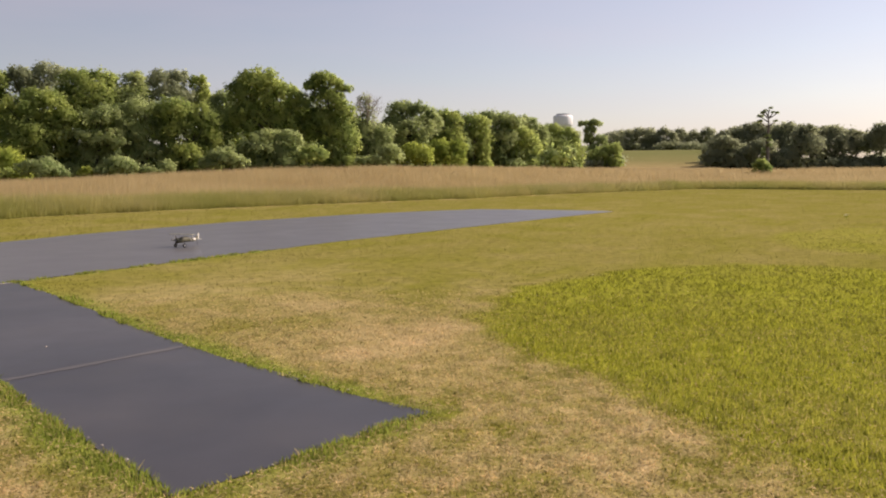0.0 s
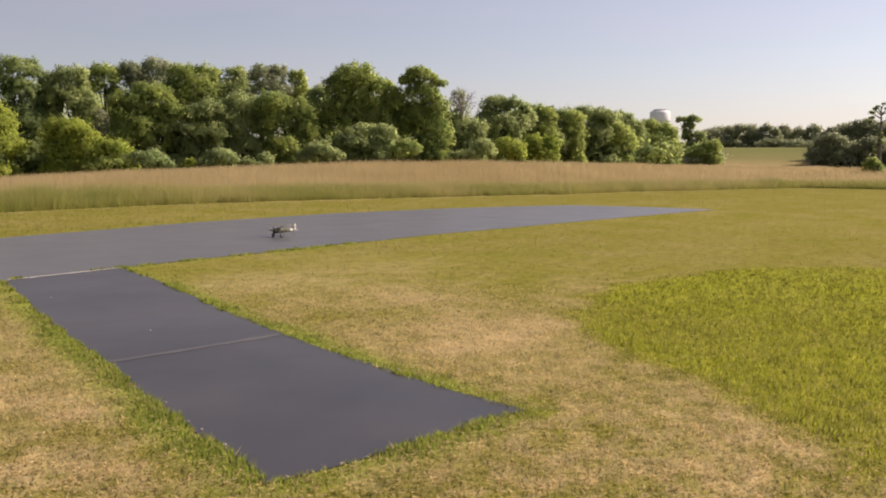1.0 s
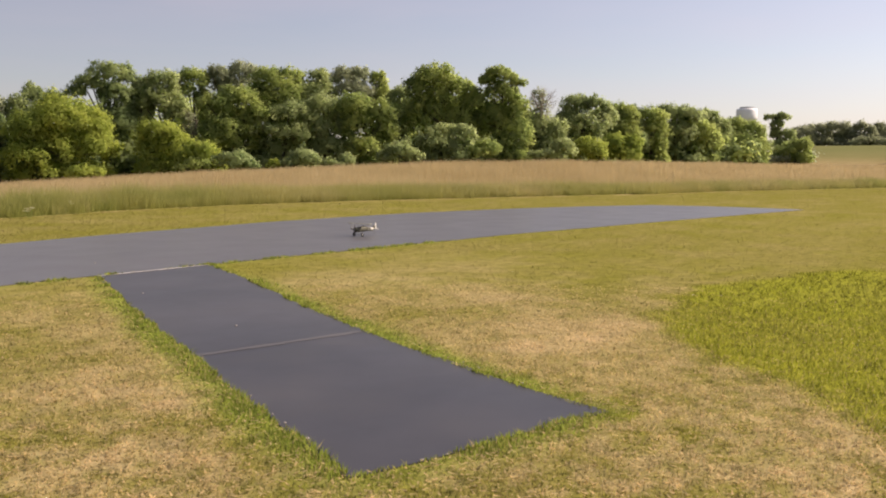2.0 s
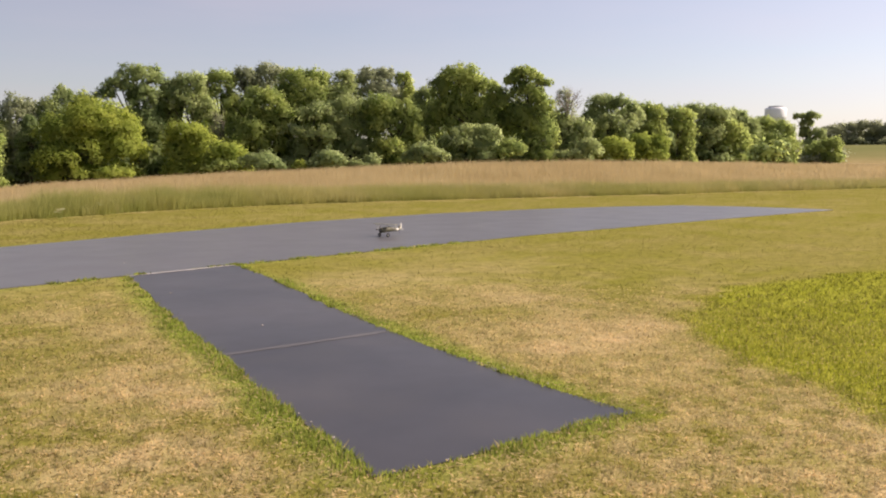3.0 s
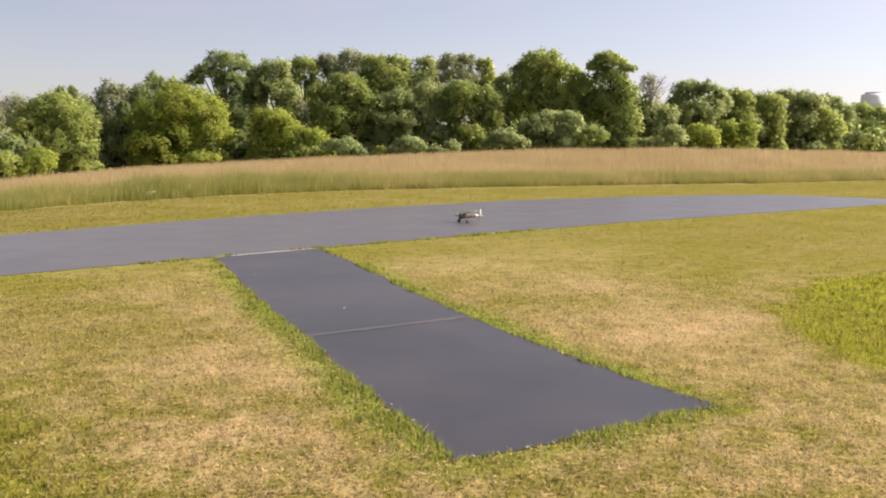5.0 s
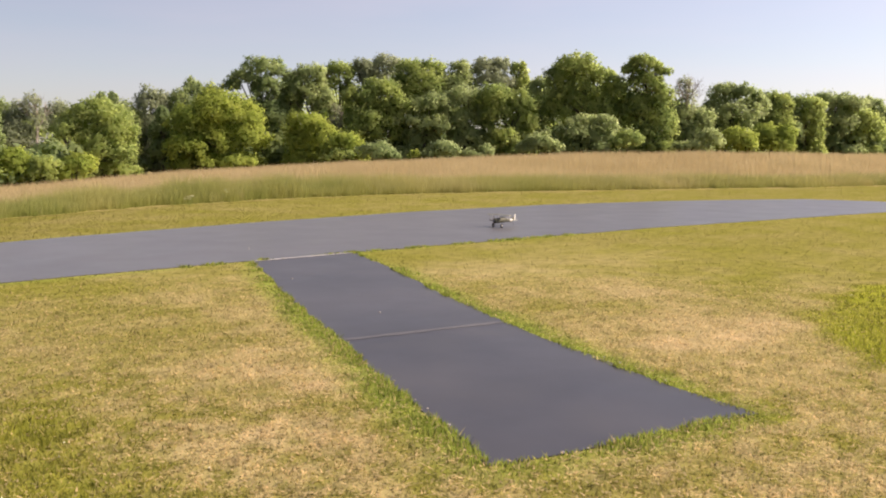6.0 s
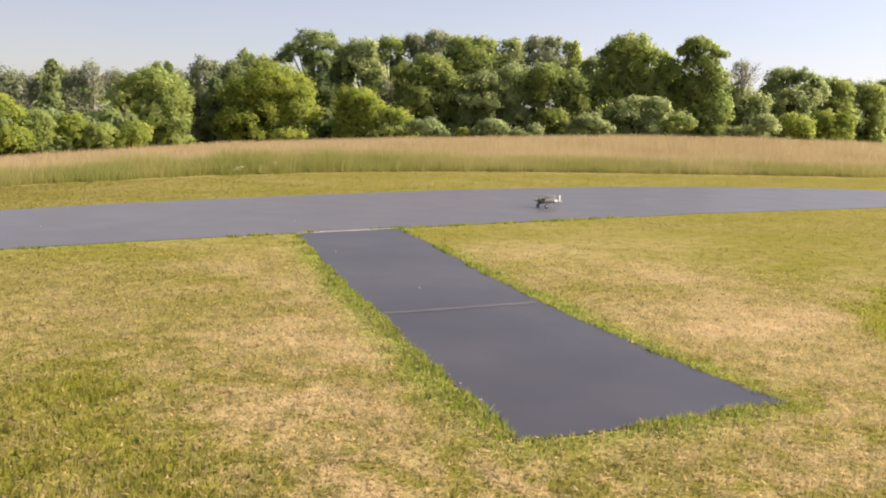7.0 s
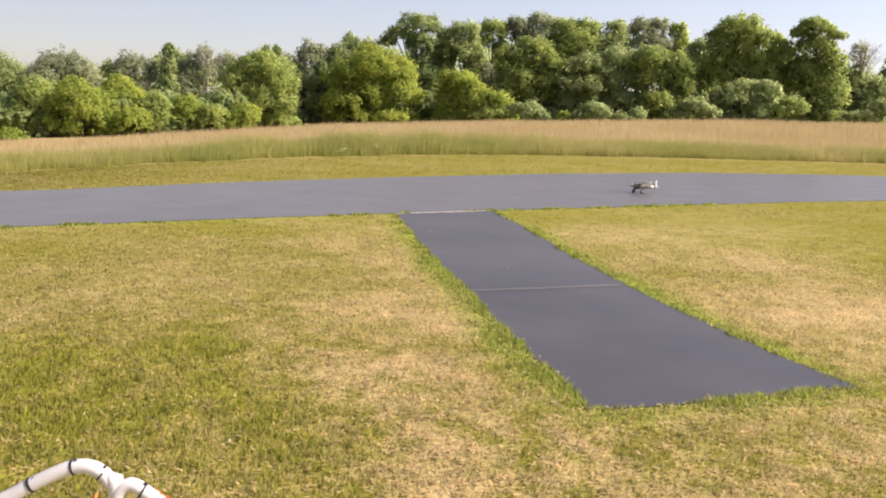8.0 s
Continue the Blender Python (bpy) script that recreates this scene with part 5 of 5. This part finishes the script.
def litter(count):
    """Dry clippings that lie flat among the grass."""
    x, y = sow(count, -16, 100, 0.8, 12.0, 0.7)
    straw, lush, edge, _, d = zones(x, y)
    keep = (d > 0.0) & (rng.uniform(0, 1, count) < 0.25 + 0.75 * straw - 0.2 * lush)
    x, y = x[keep], y[keep]
    n = len(x)
    a = rng.uniform(0, 2 * math.pi, n)
    long, wide = rng.uniform(0.02, 0.055, n), rng.uniform(0.003, 0.008, n)
    z = rng.uniform(0.008, 0.03, n)
    c, s = np.cos(a), np.sin(a)
    v = np.empty((n, 3, 3), np.float32)
    v[:, 0] = np.stack([x - s * wide, y + c * wide, z], -1)
    v[:, 1] = np.stack([x + s * wide, y - c * wide, z], -1)
    v[:, 2] = np.stack([x + c * long, y + s * long, z + rng.uniform(-0.006, 0.012, n)], -1)
    one = np.repeat(rng.uniform(0.75, 1.0, n), 3)
    ob = array_mesh("grass_clippings", v.reshape(-1, 3), 3, LAWN, floats={"straw": one, "lush": one * 0, "edge": one * 0})
    return tagged(ob, "dry straw-coloured clippings lying on the lawn", "clippings", kind="stuff")


litter(190000)


def verge(count):
    """Lush tufts that lean over the rims of the taxiway and the near rim of the runway."""
    lines = [(TAXI_LINE[i], TAXI_LINE[i + 1]) for i in range(len(TAXI_LINE) - 1)] + [(TAXI_LINE[-1], TAXI_LINE[0])] + list(zip(RUNWAY_LINE[1:9], RUNWAY_LINE[2:9]))
    lines = [(a, b) for a, b in lines if not (a[1] > 12.45 and b[1] > 12.45 and max(a[0], b[0]) < 7.7 and min(a[0], b[0]) > 5.6)]
    far = np.array([math.dist(a, b) / (0.5 + 0.06 * math.hypot(a[0] + b[0], a[1] + b[1])) for a, b in lines])
    k = rng.choice(len(lines), count, p=far / far.sum())
    a, b = np.array([q[0] for q in lines])[k], np.array([q[1] for q in lines])[k]
    p = a + (b - a) * rng.uniform(0, 1, (count, 1))
    across = np.stack([-(b - a)[:, 1], (b - a)[:, 0]], -1) / np.linalg.norm(b - a, axis=1, keepdims=True)
    lump = patchy(p[:, 0], p[:, 1], 0.28, 91, 2)
    x, y = (p + across * (rng.normal(0, 0.05, count) * (0.4 + 1.6 * lump))[:, None]).T
    d = np.minimum(outline_distance(x, y, RUNWAY_LINE), outline_distance(x, y, TAXI_LINE))
    keep = (d > -0.055 * lump) & (rng.uniform(0, 1, count) < 0.06 + 1.0 * step(0.42, 0.68, lump)) & (x > -6) & (x < 14) & ((y < 12.2) | (x > 4.5))
    x, y, d, lump = x[keep], y[keep], d[keep], lump[keep]
    n = len(x)
    r = np.hypot(x, y)
    h = (0.016 + 0.034 * lump) * rng.uniform(0.6, 1.3, n)
    w = 0.011 * np.maximum(1.0, r / 7.0) * rng.uniform(0.7, 1.4, n)
    dry = np.where(rng.uniform(0, 1, n) > 0.86, 0.9, 0.0)
    return tufts("verge_grass", x, y, np.where(d < 0, 0.008, 0.0), h, w, LAWN, "lush green tufts leaning over the asphalt's rim", {"straw": dry, "lush": 0.35 * lump, "edge": (1 - dry) * (0.55 + 0.4 * lump)}, lean=0.55)


verge(42000)


def far_turf(count):
    """Coarse tufts of the lawn beyond the runway and out to the meadow."""
    az = rng.uniform(-8, 92, count)
    f = front(az) - 0.3
    u = rng.uniform(0, 1, count)
    r = 16.0 + (f - 16.0) * u**0.9
    x, y = r * np.sin(np.radians(az)), r * np.cos(np.radians(az))
    straw, lush, edge, _, d = zones(x, y)
    keep = d > 0.02
    x, y, r, straw, lush, edge = (a[keep] for a in (x, y, r, straw, lush, edge))
    n = len(x)
    return tufts("lawn_grass", x, y, land_xy(x, y), rng.uniform(0.008, 0.02, n), np.interp(r, (16, 70), (0.02, 0.07)) * rng.uniform(0.6, 1.4, n), LAWN_FAR,
                 "short mown olive grass between runway and meadow", {"straw": np.clip(straw + 0.2 * (rng.uniform(0, 1, n) > 0.9), 0, 1), "lush": lush, "edge": edge}, lean=2.6)


far_turf(110000)


def clover(count):
    """Small white flower heads among the longer grass."""
    x, y = sow(count, -6, 92, 3.5, 15.0, 0.8)
    straw, lush, edge, tall, d = zones(x, y)
    keep = (d > 0.05) & (rng.uniform(0, 1, count) < 0.03 + 0.4 * lush)
    x, y, tall = x[keep], y[keep], tall[keep]
    n = len(x)
    r = rng.uniform(0.003, 0.006, n)
    z = tall * rng.uniform(0.7, 1.2, n)
    p = np.stack([x, y, z], -1)
    ax = np.eye(3)
    tris = []
    for sx in (-1, 1):
        for sy in (-1, 1):
            for sz in (-1, 1):
                tris.append(np.stack([p + r[:, None] * ax[0] * sx, p + r[:, None] * ax[1] * sy, p + r[:, None] * ax[2] * sz], 1))
    v = np.concatenate(tris).reshape(-1, 3)
    return tagged(array_mesh("clover_heads", v, 3, PETAL), "tiny white clover heads in the longer grass", "flowers", kind="stuff")


clover(900)


def meadow():
    n = 500000
    az = rng.uniform(-8, 92, n)
    f = front(az)
    u = rng.uniform(0, 1, n)
    deep = np.where(rng.uniform(0, 1, n) < 0.22, 3.0 * u, 46.0 * u**1.25)
    r = f + deep + (patchy(az * 0.6, az * 0, 1.0, 71) - 0.5) * 0.9
    x, y = r * np.sin(np.radians(az)), r * np.cos(np.radians(az))
    z = land(az, r)
    rim = step(8.0, 1.2, deep + 4.5 * (patchy(x, y, 5.0, 85) - 0.5))
    green = np.clip(rim * (0.45 + 0.75 * patchy(x, y, 4.0, 81)) + 0.3 * (patchy(x, y, 2.2, 82) - 0.4), 0, 1)
    weeds = step(6, 13, az) * step(36, 26, az) * rim
    clump = weeds * step(0.46, 0.60, patchy(x, y, 1.4, 87))
    green = np.clip(green + 0.75 * clump, 0, 1)
    h = (0.42 + 0.30 * patchy(x, y, 3.0, 83)) * (0.75 + 0.5 * step(0, 1.2, deep)) * rng.uniform(0.55, 1.15, n) * (1 + rim * (0.35 * patchy(x, y, 2.4, 86) - 0.15)) * np.interp(az, (0, 12, 26), (0.55, 0.75, 1.0)) * (1 + 0.35 * clump)
    w = np.interp(r, (22, 60, 110), (0.010, 0.02, 0.05)) * rng.uniform(0.7, 1.5, n)
    foot = np.clip(0.78 - 0.85 * green, 0, 1)
    tip = np.stack([foot, foot, np.clip(1.15 - 0.92 * green, 0, 1)], -1)
    return tufts("meadow_grass", x, y, z, h, w, MEADOW, "tall uncut meadow grass with tan seed heads and a green rim", {"tip": tip}, lean=0.38, upward=False)


meadow()
